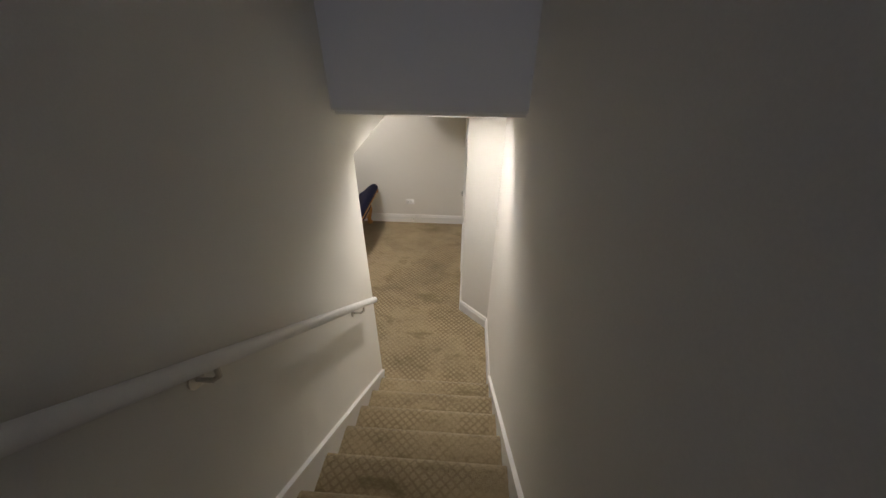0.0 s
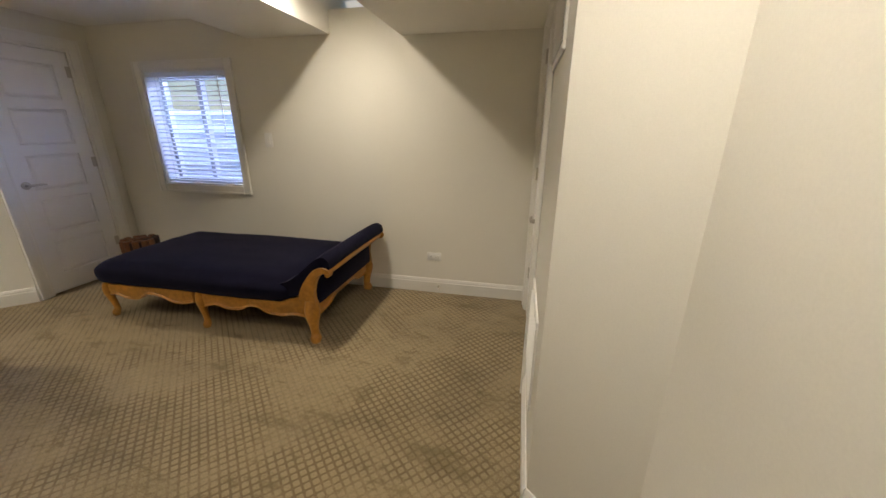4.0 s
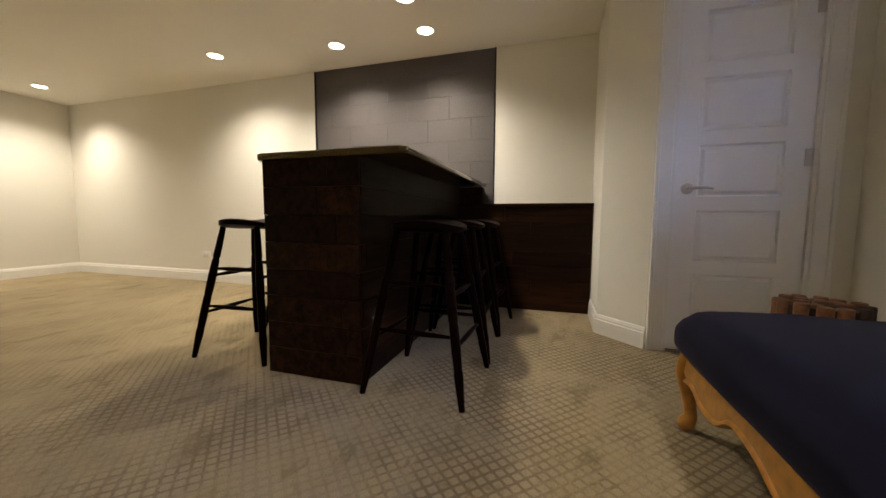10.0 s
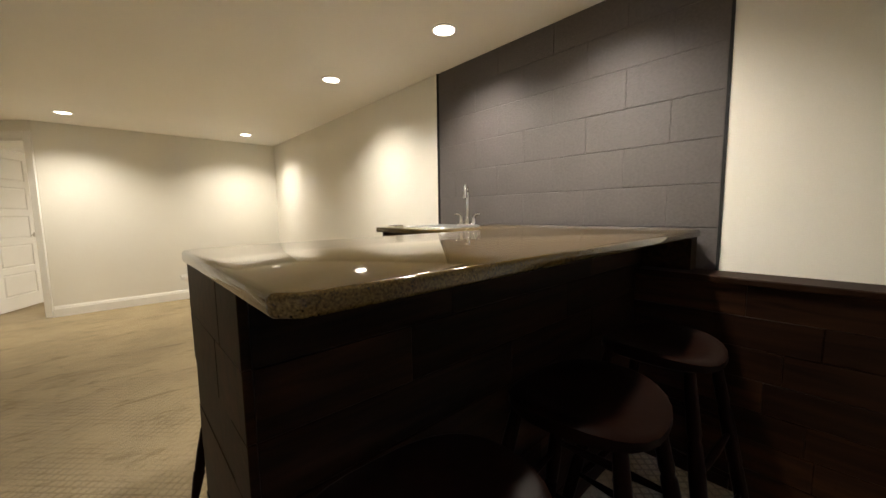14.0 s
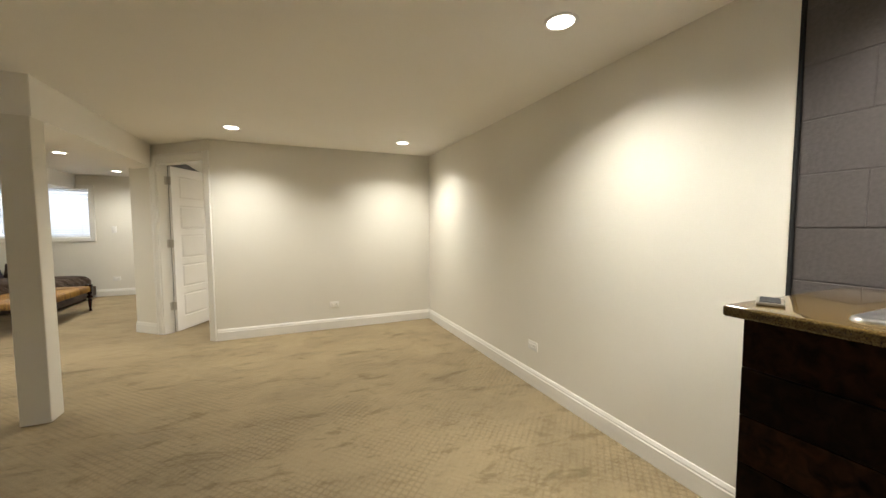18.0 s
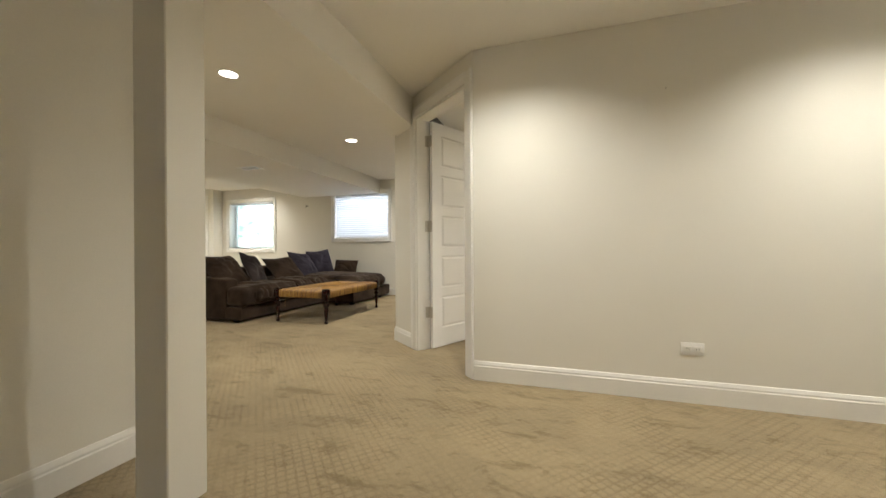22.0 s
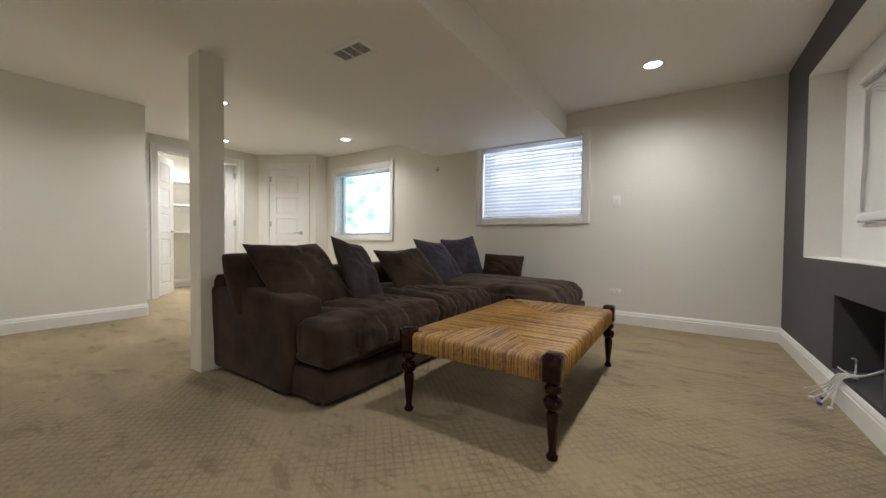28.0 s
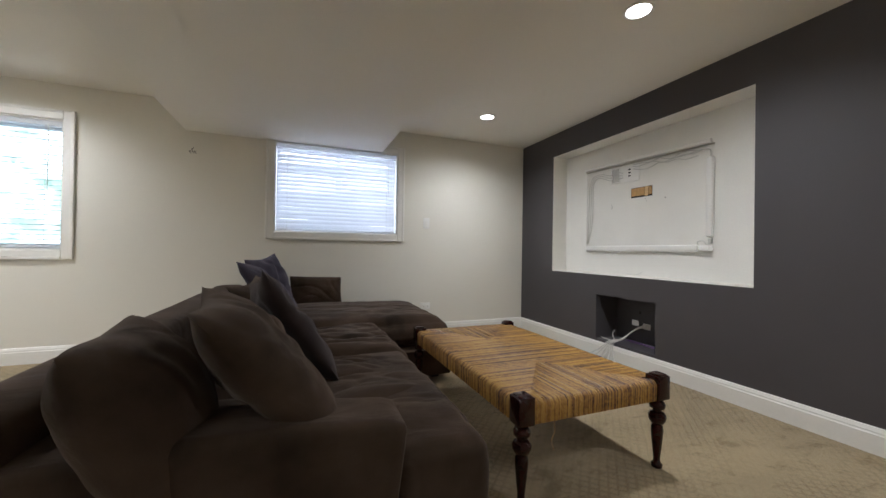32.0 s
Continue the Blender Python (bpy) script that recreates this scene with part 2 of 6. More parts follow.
def plank_material(name, dark, light, axis, rough=0.5):
    """Stained boards: long grain along one axis, each board its own shade."""
    m = material(name, dark, rough)
    n, l, b = nodes_of(m)
    co, info = n.new("ShaderNodeTexCoord"), n.new("ShaderNodeObjectInfo")
    mp = n.new("ShaderNodeMapping")
    mp.inputs["Scale"].default_value = [2.2 if k == axis else 26 for k in range(3)]
    l.new(co.outputs["Object"], mp.inputs["Vector"])
    add = n.new("ShaderNodeVectorMath")
    l.new(mp.outputs[0], add.inputs[0])
    l.new(mathnode(n, l, "MULTIPLY", info.outputs["Random"], 57.0), add.inputs[1])
    t = n.new("ShaderNodeTexNoise")
    t.inputs["Scale"].default_value, t.inputs["Detail"].default_value, t.inputs["Distortion"].default_value = 1.0, 7, 0.8
    l.new(add.outputs[0], t.inputs["Vector"])
    r = ramp(n, [(0.28, dark), (0.72, light)])
    l.new(t.outputs["Fac"], r.inputs[0])
    sc = n.new("ShaderNodeVectorMath")
    sc.operation = "SCALE"
    l.new(r.outputs[0], sc.inputs[0])
    mr = n.new("ShaderNodeMapRange")
    mr.inputs["To Min"].default_value, mr.inputs["To Max"].default_value = 0.6, 1.45
    l.new(info.outputs["Random"], mr.inputs["Value"])
    l.new(mr.outputs[0], sc.inputs["Scale"])
    l.new(sc.outputs[0], b.inputs["Base Color"])
    b.inputs["IOR"].default_value = 1.16
    bp = n.new("ShaderNodeBump")
    bp.inputs["Strength"].default_value, bp.inputs["Distance"].default_value = 0.25, 0.003
    l.new(t.outputs["Fac"], bp.inputs["Height"])
    l.new(bp.outputs[0], b.inputs["Normal"])
    return m


def cloth_material(name, colour, sheen, scale=900, patch=5.0, amount=0.18, crease=0.0):
    m = material(name, colour, 0.9, grain=(scale, 0.12), bump=0.25, stain=(patch, amount))
    b = m.node_tree.nodes["Principled BSDF"]
    b.inputs["Sheen Weight"].default_value, b.inputs["Sheen Roughness"].default_value = sheen, 0.4
    b.inputs["Specular IOR Level"].default_value = 0.07
    if crease:
        n, l = m.node_tree.nodes, m.node_tree.links
        co, mp, t = n.new("ShaderNodeTexCoord"), n.new("ShaderNodeMapping"), n.new("ShaderNodeTexNoise")
        mp.inputs["Rotation"].default_value, mp.inputs["Scale"].default_value = (0.3, 0.2, 0.5), (1.6, 4.0, 2.6)
        t.inputs["Scale"].default_value, t.inputs["Detail"].default_value, t.inputs["Distortion"].default_value = 1.8, 4, 0.7
        l.new(co.outputs["Object"], mp.inputs["Vector"])
        l.new(mp.outputs[0], t.inputs["Vector"])
        folds = n.new("ShaderNodeBump")
        folds.inputs["Strength"].default_value, folds.inputs["Distance"].default_value = crease, 0.05
        l.new(t.outputs["Fac"], folds.inputs["Height"])
        weave = b.inputs["Normal"].links[0].from_node
        l.new(folds.outputs[0], weave.inputs["Normal"])
    b.inputs["Sheen Tint"].default_value = (*[c ** 0.4 for c in colour], 1)
    return m


def rush_material():
    """Twisted rush strands wound along x, from straw to dark brown."""
    m = material("woven_rush", (0.4, 0.22, 0.05), 0.55)
    n, l, b = nodes_of(m)
    info, co = n.new("ShaderNodeNewGeometry"), n.new("ShaderNodeTexCoord")
    t = n.new("ShaderNodeTexNoise")
    t.inputs["Scale"].default_value, t.inputs["Detail"].default_value, t.inputs["Roughness"].default_value = 22, 7, 0.7
    l.new(co.outputs["Object"], t.inputs["Vector"])
    big, fleck = n.new("ShaderNodeTexNoise"), n.new("ShaderNodeTexNoise")
    big.inputs["Scale"].default_value, big.inputs["Detail"].default_value = 4.5, 3
    fleck.inputs["Scale"].default_value, fleck.inputs["Detail"].default_value = 85, 4
    l.new(co.outputs["Object"], big.inputs["Vector"]), l.new(co.outputs["Object"], fleck.inputs["Vector"])
    f = mathnode(n, l, "ADD", mathnode(n, l, "MULTIPLY", info.outputs["Random Per Island"], 0.30), mathnode(n, l, "MULTIPLY", t.outputs["Fac"], 0.30))
    f = mathnode(n, l, "ADD", f, mathnode(n, l, "ADD", mathnode(n, l, "MULTIPLY", big.outputs["Fac"], 0.30), mathnode(n, l, "MULTIPLY", fleck.outputs["Fac"], 0.34)))
    r = ramp(n, [(0.42, (0.032, 0.013, 0.010)), (0.51, (0.115, 0.052, 0.020)), (0.60, (0.25, 0.122, 0.021)), (0.80, (0.42, 0.245, 0.048))])
    l.new(f, r.inputs[0])
    l.new(r.outputs[0], b.inputs["Base Color"])
    k = n.new("ShaderNodeTexNoise")
    k.inputs["Scale"].default_value = 160
    l.new(co.outputs["Object"], k.inputs["Vector"])
    bp = n.new("ShaderNodeBump")
    bp.inputs["Strength"].default_value, bp.inputs["Distance"].default_value = 0.4, 0.003
    l.new(k.outputs["Fac"], bp.inputs["Height"])
    l.new(bp.outputs[0], b.inputs["Normal"])
    return m


CARPET = carpet_material()
GRANITE = granite_material()
BARWOOD = plank_material("espresso_planks", (0.0018, 0.0009, 0.0006), (0.026, 0.0108, 0.0048), 0)
LOWWOOD = plank_material("walnut_planks", (0.006, 0.003, 0.002), (0.030, 0.012, 0.006), 1)
VELVET = cloth_material("navy_velvet", (0.0070, 0.0068, 0.0175), 0.36, 700, 4.0, 0.15)
SUEDE = cloth_material("brown_microsuede", (0.045, 0.0305, 0.0215), 0.46, 700, 4.0, 0.55, 0.22)
PILLOW = cloth_material("slate_pillow_cloth", (0.043, 0.034, 0.033), 0.40, 700, 5.0, 0.34, 0.2)
# pillow cloth with bluish window light mixed into its colour
BLUELIT = cloth_material("bluelit_pillow_cloth", (0.055, 0.048, 0.064), 0.45, 700, 5.0, 0.3, 0.2)
RUSH = rush_material()


# ---- mesh helpers ----
def box(bm, x0, y0, z0, x1, y1, z1, bevel=0.0, seg=1, m=None):
    r = bmesh.ops.create_cube(bm, size=1.0)
    vs = r["verts"]
    bmesh.ops.transform(bm, matrix=Matrix.LocRotScale(((x0 + x1) / 2, (y0 + y1) / 2, (z0 + z1) / 2), None, (abs(x1 - x0), abs(y1 - y0), abs(z1 - z0))), verts=vs)
    if bevel:
        es = list({e for v in vs for e in v.link_edges})
        vs = list({v for f in bmesh.ops.bevel(bm, geom=es, offset=bevel, segments=seg, affect="EDGES", profile=0.5)["faces"] for v in f.verts} | {v for v in vs if v.is_valid})
    if m is not None:
        bmesh.ops.transform(bm, matrix=m, verts=[v for v in vs if v.is_valid])
    return vs


def finish(bm, mat, smooth=None):
    me = bpy.data.meshes.new("mesh")
    bmesh.ops.recalc_face_normals(bm, faces=bm.faces)
    bm.to_mesh(me)
    bm.free()
    me.materials.append(mat)
    if smooth is not None:
        me.polygons.foreach_set("use_smooth", [True] * len(me.polygons))
        me.set_sharp_from_angle(angle=radians(smooth))
    return me


def thing(name, label, category, m=None, group="", kind=""):
    ob = new(name)
    ob.empty_display_size = 0.05
    if m is not None:
        ob.matrix_basis = m
    return tagged(ob, label, category, group, kind)


def part(name, bm, mat, parent, label="", smooth=None, m=None):
    ob = new(name, finish(bm, mat, smooth))
    ob.parent = parent
    if m is not None:
        ob.matrix_basis = m
    return tagged(ob, label)


def setting(name, bm, mat, label, category, smooth=None, kind="structure"):
    return tagged(new(name, finish(bm, mat, smooth)), label, category, "", kind)


def bm_box(*a, **k):
    bm = bmesh.new()
    box(bm, *a, **k)
    return bm


def revolve(bm, prof, seg=16, m=None):
    """Turned shape round z from (radius, height) pairs."""
    rings = []
    for r, z in prof:
        rings.append([bm.verts.new((r * math.cos(2 * math.pi * k / seg), r * math.sin(2 * math.pi * k / seg), z)) for k in range(seg)])
    for a, b in zip(rings, rings[1:]):
        for k in range(seg):
            bm.faces.new((a[k], a[(k + 1) % seg], b[(k + 1) % seg], b[k]))
    bm.faces.new(rings[0][::-1])
    bm.faces.new(rings[-1])
    if m is not None:
        bmesh.ops.transform(bm, matrix=m, verts=[v for ring in rings for v in ring])


def tube(bm, pts, r, seg=10):
    """Round bar through points; r one radius or one for each point."""
    pts = [Vector(p) for p in pts]
    rr = [r] * len(pts) if isinstance(r, (int, float)) else r
    rings, up = [], None
    for i, p in enumerate(pts):
        d = (pts[min(i + 1, len(pts) - 1)] - pts[max(i - 1, 0)]).normalized()
        if up is None:
            up = d.orthogonal().normalized()
        up = (up - d * up.dot(d)).normalized()
        side = d.cross(up)
        rings.append([bm.verts.new(p + rr[i] * (math.cos(2 * math.pi * k / seg) * up + math.sin(2 * math.pi * k / seg) * side)) for k in range(seg)])
    for a, b in zip(rings, rings[1:]):
        for k in range(seg):
            bm.faces.new((a[k], a[(k + 1) % seg], b[(k + 1) % seg], b[k]))
    bm.faces.new(rings[0][::-1])
    bm.faces.new(rings[-1])


def along(p0, p1):
    """Frame with x along the wall line, y to its left, origin at p0."""
    return Matrix.Translation((p0[0], p0[1], 0)) @ Matrix.Rotation(math.atan2(p1[1] - p0[1], p1[0] - p0[0]), 4, "Z")


def wall(name, p0, p1, thick, holes=(), z0=0.0, z1=CEIL, mat=None, label="", lip=0.0):
    """Wall whose face runs p0 to p1, solid to the right of that way; holes: (start, end, low, high) along it."""
    L = math.dist(p0, p1)
    bm = bmesh.new()
    cuts = sorted({0.0, L, *[v for h in holes for v in h[:2]]})
    for a, b in zip(cuts, cuts[1:]):
        spans = [(h[2], h[3]) for h in holes if h[0] <= a + 1e-6 and h[1] >= b - 1e-6]
        low = z0
        for s, e in sorted(spans):
            if s > low + 1e-6:
                box(bm, a, -thick, low, b, 0, s)
            low = max(low, e)
        if low < z1 - 1e-6:
            box(bm, a, -thick, low, b, 0, z1)
    bmesh.ops.remove_doubles(bm, verts=bm.verts, dist=1e-5)
    bmesh.ops.transform(bm, matrix=along(p0, p1), verts=bm.verts)
    return setting(name, bm, mat or PAINT, label or "cream painted drywall basement wall", "wall")


BASE_PROFILE = ((0, 0), (0.016, 0), (0.016, 0.097), (0.012, 0.103), (0.012, 0.112), (0.009, 0.121), (0.005, 0.131), (0, 0.133))


def baseboard(p0, p1, ext0=0.0, ext1=0.0):
    """Profiled white skirting on the left-hand side of p0 to p1."""
    L = math.dist(p0, p1)
    bm = bmesh.new()
    ends = []
    for x, e in ((0.0, ext0), (L, ext1)):
        s = -1 if x == 0 else 1
        ends.append([bm.verts.new((x + s * e * d / 0.017, d, z)) for d, z in BASE_PROFILE])
    n = len(BASE_PROFILE)
    for k in range(n):
        bm.faces.new((ends[0][k], ends[1][k], ends[1][(k + 1) % n], ends[0][(k + 1) % n]))
    bm.faces.new(ends[0][::-1])
    bm.faces.new(ends[1])
    bmesh.ops.transform(bm, matrix=along(p0, p1), verts=bm.verts)
    return setting("baseboard", bm, TRIM, "white profiled wooden baseboard along the wall", "baseboard")


# ---- floor, ceiling and walls ----
bm = bm_box(-6.0, -8.2, -0.25, 8.6, 6.0, 0.0)
setting("floor", bm, CARPET, "beige and brown patterned loop carpet, trodden in patches", "floor")
WEST, NORTH, SOUTHB, SOUTHC, EASTA, TVX = -4.51, 5.135, -2.85, -6.92, 0.505, -0.86

bm = bmesh.new()
# flat ceiling in pieces round the stair opening
for a in ((-6.0, -8.2, -1.16, 6.0), (-1.16, -8.2, -0.57, 2.6), (-0.57, -8.2, -0.20, 6.0), (0.82, -8.2, 8.6, 6.0), (-0.20, -8.2, 0.82, -1.50), (-0.20, 2.09, 0.82, 6.0)):
    box(bm, a[0], a[1], CEIL, a[2], a[3], CEIL + 0.25)
box(bm, -1.2, 2.5, 2.44, -0.5, 5.4, 2.56)
setting("ceiling", bm, CEILING, "flat cream painted drywall ceiling", "ceiling")

# soffits and beams
for x0, y0, x1, y1, z, what in (
    (-1.90, 2.12, -1.16, NORTH, 2.14, "dropped drywall soffit beside a recessed lamp slot"),
    (-0.57, 3.12, 1.2, NORTH, 2.11, "dropped drywall soffit over the stair foot"),
    (-1.16, -3.70, -0.90, -1.265, BEAM, "boxed drywall ceiling beam between post and doorway"),
    (-1.155, -1.40, -0.62, -1.262, BEAM - 0.004, "boxed drywall ceiling beam from post to wall"),
    (0.98, SOUTHC, 2.80, -1.57, BEAM, "wide boxed drywall duct soffit"),
):
    setting("ceiling_beam", bm_box(x0, y0, z, x1, y1, CEIL + 0.004), CEILING, what, "soffit")
setting("ceiling_beam", bm_box(-0.27, 2.155, 2.042, -0.152, 3.24, CEIL + 0.002), PAINT, "drywall header over the stair landing opening", "header")
setting("ceiling_beam", bm_box(-0.154, 3.118, 2.060, 0.80, 3.24, CEIL + 0.003), PAINT, "drywall header across the stair landing", "header")

WIN_A = (-3.07, -2.17, 0.905, 1.925)
WIN_C = (0.80, 2.055, 1.14, 2.045)
WIN_D = (3.65, 4.92, 0.925, 2.01)
wall("wall_north", (EASTA, NORTH), (-3.60, NORTH), 0.22, [(EASTA - WIN_A[1], EASTA - WIN_A[0], WIN_A[2], WIN_A[3])])
wall("wall_west", (WEST, 1.19), (WEST, SOUTHB), 0.22)
wall("wall_west_north", (WEST, 3.94), (WEST, 3.09), 0.22)
wall("wall_column", (-3.85, 3.94), (WEST, 3.94), 0.2)
wall("wall_column_face", (-3.60, 4.19), (-3.85, 3.94), 0.1)
DOOR_A = (4.28, 4.95)
wall("wall_closet", (-3.60, NORTH), (-3.60, 4.19), 0.12, [(NORTH - DOOR_A[1], NORTH - DOOR_A[0], -0.02, 2.075)])
wall("wall_south_bar", (WEST, SOUTHB), (-1.865, SOUTHB), 0.12)
DB0, DB1 = (-1.865, SOUTHB), (-0.86, -3.705)
DBL = math.dist(DB0, DB1)
DOOR_B = (0.085, 0.855)
wall("wall_diagonal", DB0, DB1, 0.12, [(DOOR_B[0], DOOR_B[1], -0.02, 2.10)])
NIC, REC = (-6.315, -4.36, 0.765, 2.055), (-5.66, -5.03, 0.15, 0.578)
wall("wall_television", (TVX, -3.705), (TVX, SOUTHC), 0.35,
     [(-3.705 - NIC[1], -3.705 - NIC[0], NIC[2], NIC[3]), (-3.705 - REC[1], -3.705 - REC[0], REC[2], REC[3])], mat=CHAR,
     label="charcoal painted feature wall with a recessed television niche")
wall("wall_south", (TVX - 0.35, SOUTHC), (5.25, SOUTHC), 0.22,
     [(WIN_C[0] - TVX + 0.35, WIN_C[1] - TVX + 0.35, WIN_C[2], WIN_C[3]), (WIN_D[0] - TVX + 0.35, WIN_D[1] - TVX + 0.35, WIN_D[2], WIN_D[3])])
wall("wall_north_lounge", (4.80, -1.57), (-0.62, -1.57), 0.12)
wall("wall_stair_side", (-0.62, -1.57), (-0.62, 2.155), 0.12)
wall("wall_east_lounge", (4.80, -4.22), (4.80, -1.57), 0.12)
DOOR_E = (4.00, 4.965)
wall("wall_east", (EASTA, 3.23), (EASTA, NORTH), 0.12, [(DOOR_E[0] - 3.23, DOOR_E[1] - 3.23, -0.02, 2.075)])
wall("wall_landing_diagonal", (0.775, 2.975), (EASTA, 3.23), 0.12)
wall("wall_stair_east", (0.775, -1.45), (0.775, 2.975), 0.12, z1=4.9)
wall("wall_stair_west", (-0.15, 2.155), (-0.15, -1.45), 0.117, z1=4.9)
wall("wall_upper_east", (0.775, -2.2), (0.775, -1.45), 0.12, z0=2.57, z1=4.9)
wall("wall_upper_west", (-0.15, -1.45), (-0.15, -2.2), 0.117, z0=2.57, z1=4.9)
wall("wall_stair_end", (-0.15, 2.155), (-0.62, 2.155), 0.12)
wall("wall_stair_head", (-0.27, 2.045), (0.9, 2.045), -0.12, z0=CEIL + 0.03, z1=4.9, label="shaded upper wall above the stair foot")
wall("wall_stair_back", (-0.15, -2.2), (0.775, -2.2), 0.12, z0=2.6, z1=4.9)
setting("ceiling_stair", bm_box(-0.3, -2.4, 4.9, 0.95, 2.2, 5.0), CEILING, "white ceiling high over the staircase", "ceiling")
setting("floor_upper", bm_box(-0.15, -2.2, 2.5, 0.775, -1.24, 2.70), CARPET, "carpeted upper landing at the stair head", "floor")
# masonry wall behind the bar
setting("wall_block_back", bm_box(WEST - 0.22, 1.19, 0, WEST - 0.06, 3.09, CEIL), BLOCK, "mortar bed behind the grey painted block wall", "wall")
# plain outer walls that close the place
wall("wall_bedroom_west", (WEST + 0.1, SOUTHB - 0.12), (WEST + 0.1, SOUTHC), 0.1)
wall("wall_bedroom_south", (WEST, SOUTHC), (TVX - 0.35, SOUTHC), 0.22, [(1.43, 2.71, 1.40, 2.045)])
# alcove at the far corner, with a lit closet
wall("wall_alcove_north", (6.02, -4.22), (4.92, -4.22), 0.12)
wall("wall_alcove_east", (6.02, -6.17), (6.02, -4.22), 0.10, [(0.33, 1.46, -0.02, 2.10)])
AD0, AD1 = (5.14, -6.68), (6.02, -6.17)
ADL = math.dist(AD0, AD1)
wall("wall_alcove_diagonal", AD0, AD1, 0.10, [(0.18, 0.84, -0.02, 2.085)])
wall("wall_alcove_south", (5.14, SOUTHC), (5.14, -6.68), 0.10)
wall("wall_closet_back", (7.25, -5.99), (7.25, -4.3), 0.08)
wall("wall_closet_side", (6.12, -5.94), (7.25, -5.94), 0.05)
wall("wall_closet_side_north", (7.25, -4.35), (6.12, -4.35), 0.05)
wall("wall_store_back", (6.6, -6.9), (6.6, -6.0), 0.08)

# skirtings
for p, q in (((-0.0, NORTH), (-3.60, NORTH)), ((EASTA, NORTH), (0.0, NORTH)), ((WEST, 1.19), (WEST, SOUTHB)), ((-3.85, 3.94), (-4.33, 3.94)), ((-3.60, 4.19), (-3.85, 3.94)),
             ((WEST, SOUTHB), (-1.865, SOUTHB)), ((TVX, -3.705), (TVX, SOUTHC)), ((TVX, SOUTHC), (5.14, SOUTHC)), ((4.80, -1.57), (-0.62, -1.57)),
             ((-0.62, -1.57), (-0.62, 2.155)), ((4.80, -4.22), (4.80, -1.57)), ((6.02, -4.22), (4.80, -4.22)), ((EASTA, 3.23), (EASTA, 3.92)), ((0.775, 2.975), (EASTA, 3.23)),
             ((0.775, 2.17), (0.775, 2.975)), ((5.14, SOUTHC), (5.14, -6.68)), ((7.25, -5.94), (7.25, -4.35)), ((-0.15, 2.155), (-0.62, 2.155)),
             ((WEST + 0.1, SOUTHB - 0.12), (WEST + 0.1, SOUTHC)), ((WEST, SOUTHC), (TVX - 0.35, SOUTHC))):
    baseboard(p, q, 0.0, 0.0)
# short skirting between the diagonal doorway and the corner
dx, dy = (DB1[0] - DB0[0]) / DBL, (DB1[1] - DB0[1]) / DBL
baseboard((DB0[0] + 0.945 * dx, DB0[1] + 0.945 * dy), DB1)

# ---- stairs ----
RISE, GO, N_ST = 0.18, 0.246, 14
for k in range(1, N_ST + 1):
    y1 = 2.183 - GO * (k - 1)
    bm = bmesh.new()
    x0, x1, zt = -0.135, 0.762, RISE * k
    prof = [(y1 - 0.02, zt - RISE - 0.02), (y1 - 0.02, zt - 0.060), (y1 - 0.003, zt - 0.052), (y1 + 0.004, zt - 0.036), (y1, zt - 0.021), (y1 - 0.012, zt - 0.009), (y1 - 0.028, zt - 0.002), (y1 - 0.046, zt), (y1 - GO - 0.02, zt), (y1 - GO - 0.02, zt - RISE - 0.02)]
    a = [bm.verts.new((x0, y, z)) for y, z in prof]
    b = [bm.verts.new((x1, y, z)) for y, z in prof]
    for i in range(len(prof)):
        j = (i + 1) % len(prof)
        bm.faces.new((a[i], b[i], b[j], a[j]))
    bm.faces.new(a[::-1]), bm.faces.new(b)
    setting("stair_step", bm, CARPET, "carpeted stair step with rounded nosing", "stair", smooth=50)
for x0, x1 in ((-0.150, -0.132), (0.757, 0.775)):
    bm = bmesh.new()
    lo, hi = 2.25, -1.35
    za, zb = 0.0, (2.25 - hi) * RISE / GO + 0.02
    for pts, xx in (([(lo, 0.0), (lo, 0.15), (hi, zb + 0.24), (hi, zb - 0.3), (2.183, 0.0)], (x0, x1)), ([(lo + 0.012, 0.12), (lo + 0.012, 0.165), (hi, zb + 0.26), (hi, zb + 0.215)], (x0 - 0.004 if x0 > 0 else x0, x1 if x0 > 0 else x1 + 0.004))):
        a = [bm.verts.new((xx[0], y, z)) for y, z in pts]
        b = [bm.verts.new((xx[1], y, z)) for y, z in pts]
        for i in range(len(pts)):
            j = (i + 1) % len(pts)
            bm.faces.new((a[i], b[i], b[j], a[j]))
        bm.faces.new(a[::-1]), bm.faces.new(b)
    setting("trim", bm, TRIM, "white stair skirt board along the steps", "skirt board")

rail = thing("handrail", "round white painted wooden handrail on metal wall brackets", "handrail")
bm = bmesh.new()
tube(bm, [(-0.075, 2.075, 1.125), (-0.075, -1.2, 1.125 + 3.275 * 0.735)], 0.021, 14)
part("rail", bm, TRIM, rail, smooth=50)
for yb in (1.86, 0.82, -0.3):
    zb = 1.125 + (2.075 - yb) * 0.735
    bm = bmesh.new()
    tube(bm, [(-0.148, yb, zb - 0.075), (-0.10, yb, zb - 0.075), (-0.078, yb, zb - 0.055), (-0.075, yb, zb - 0.02)], 0.007, 8)
    revolve(bm, [(0.0, 0), (0.026, 0), (0.026, 0.006), (0.0, 0.008)], 14, Matrix.Translation((-0.149, yb, zb - 0.075)) @ Matrix.Rotation(radians(90), 4, "Y"))
    part("bracket", bm, NICKEL, rail, "dark metal rail bracket", smooth=40)


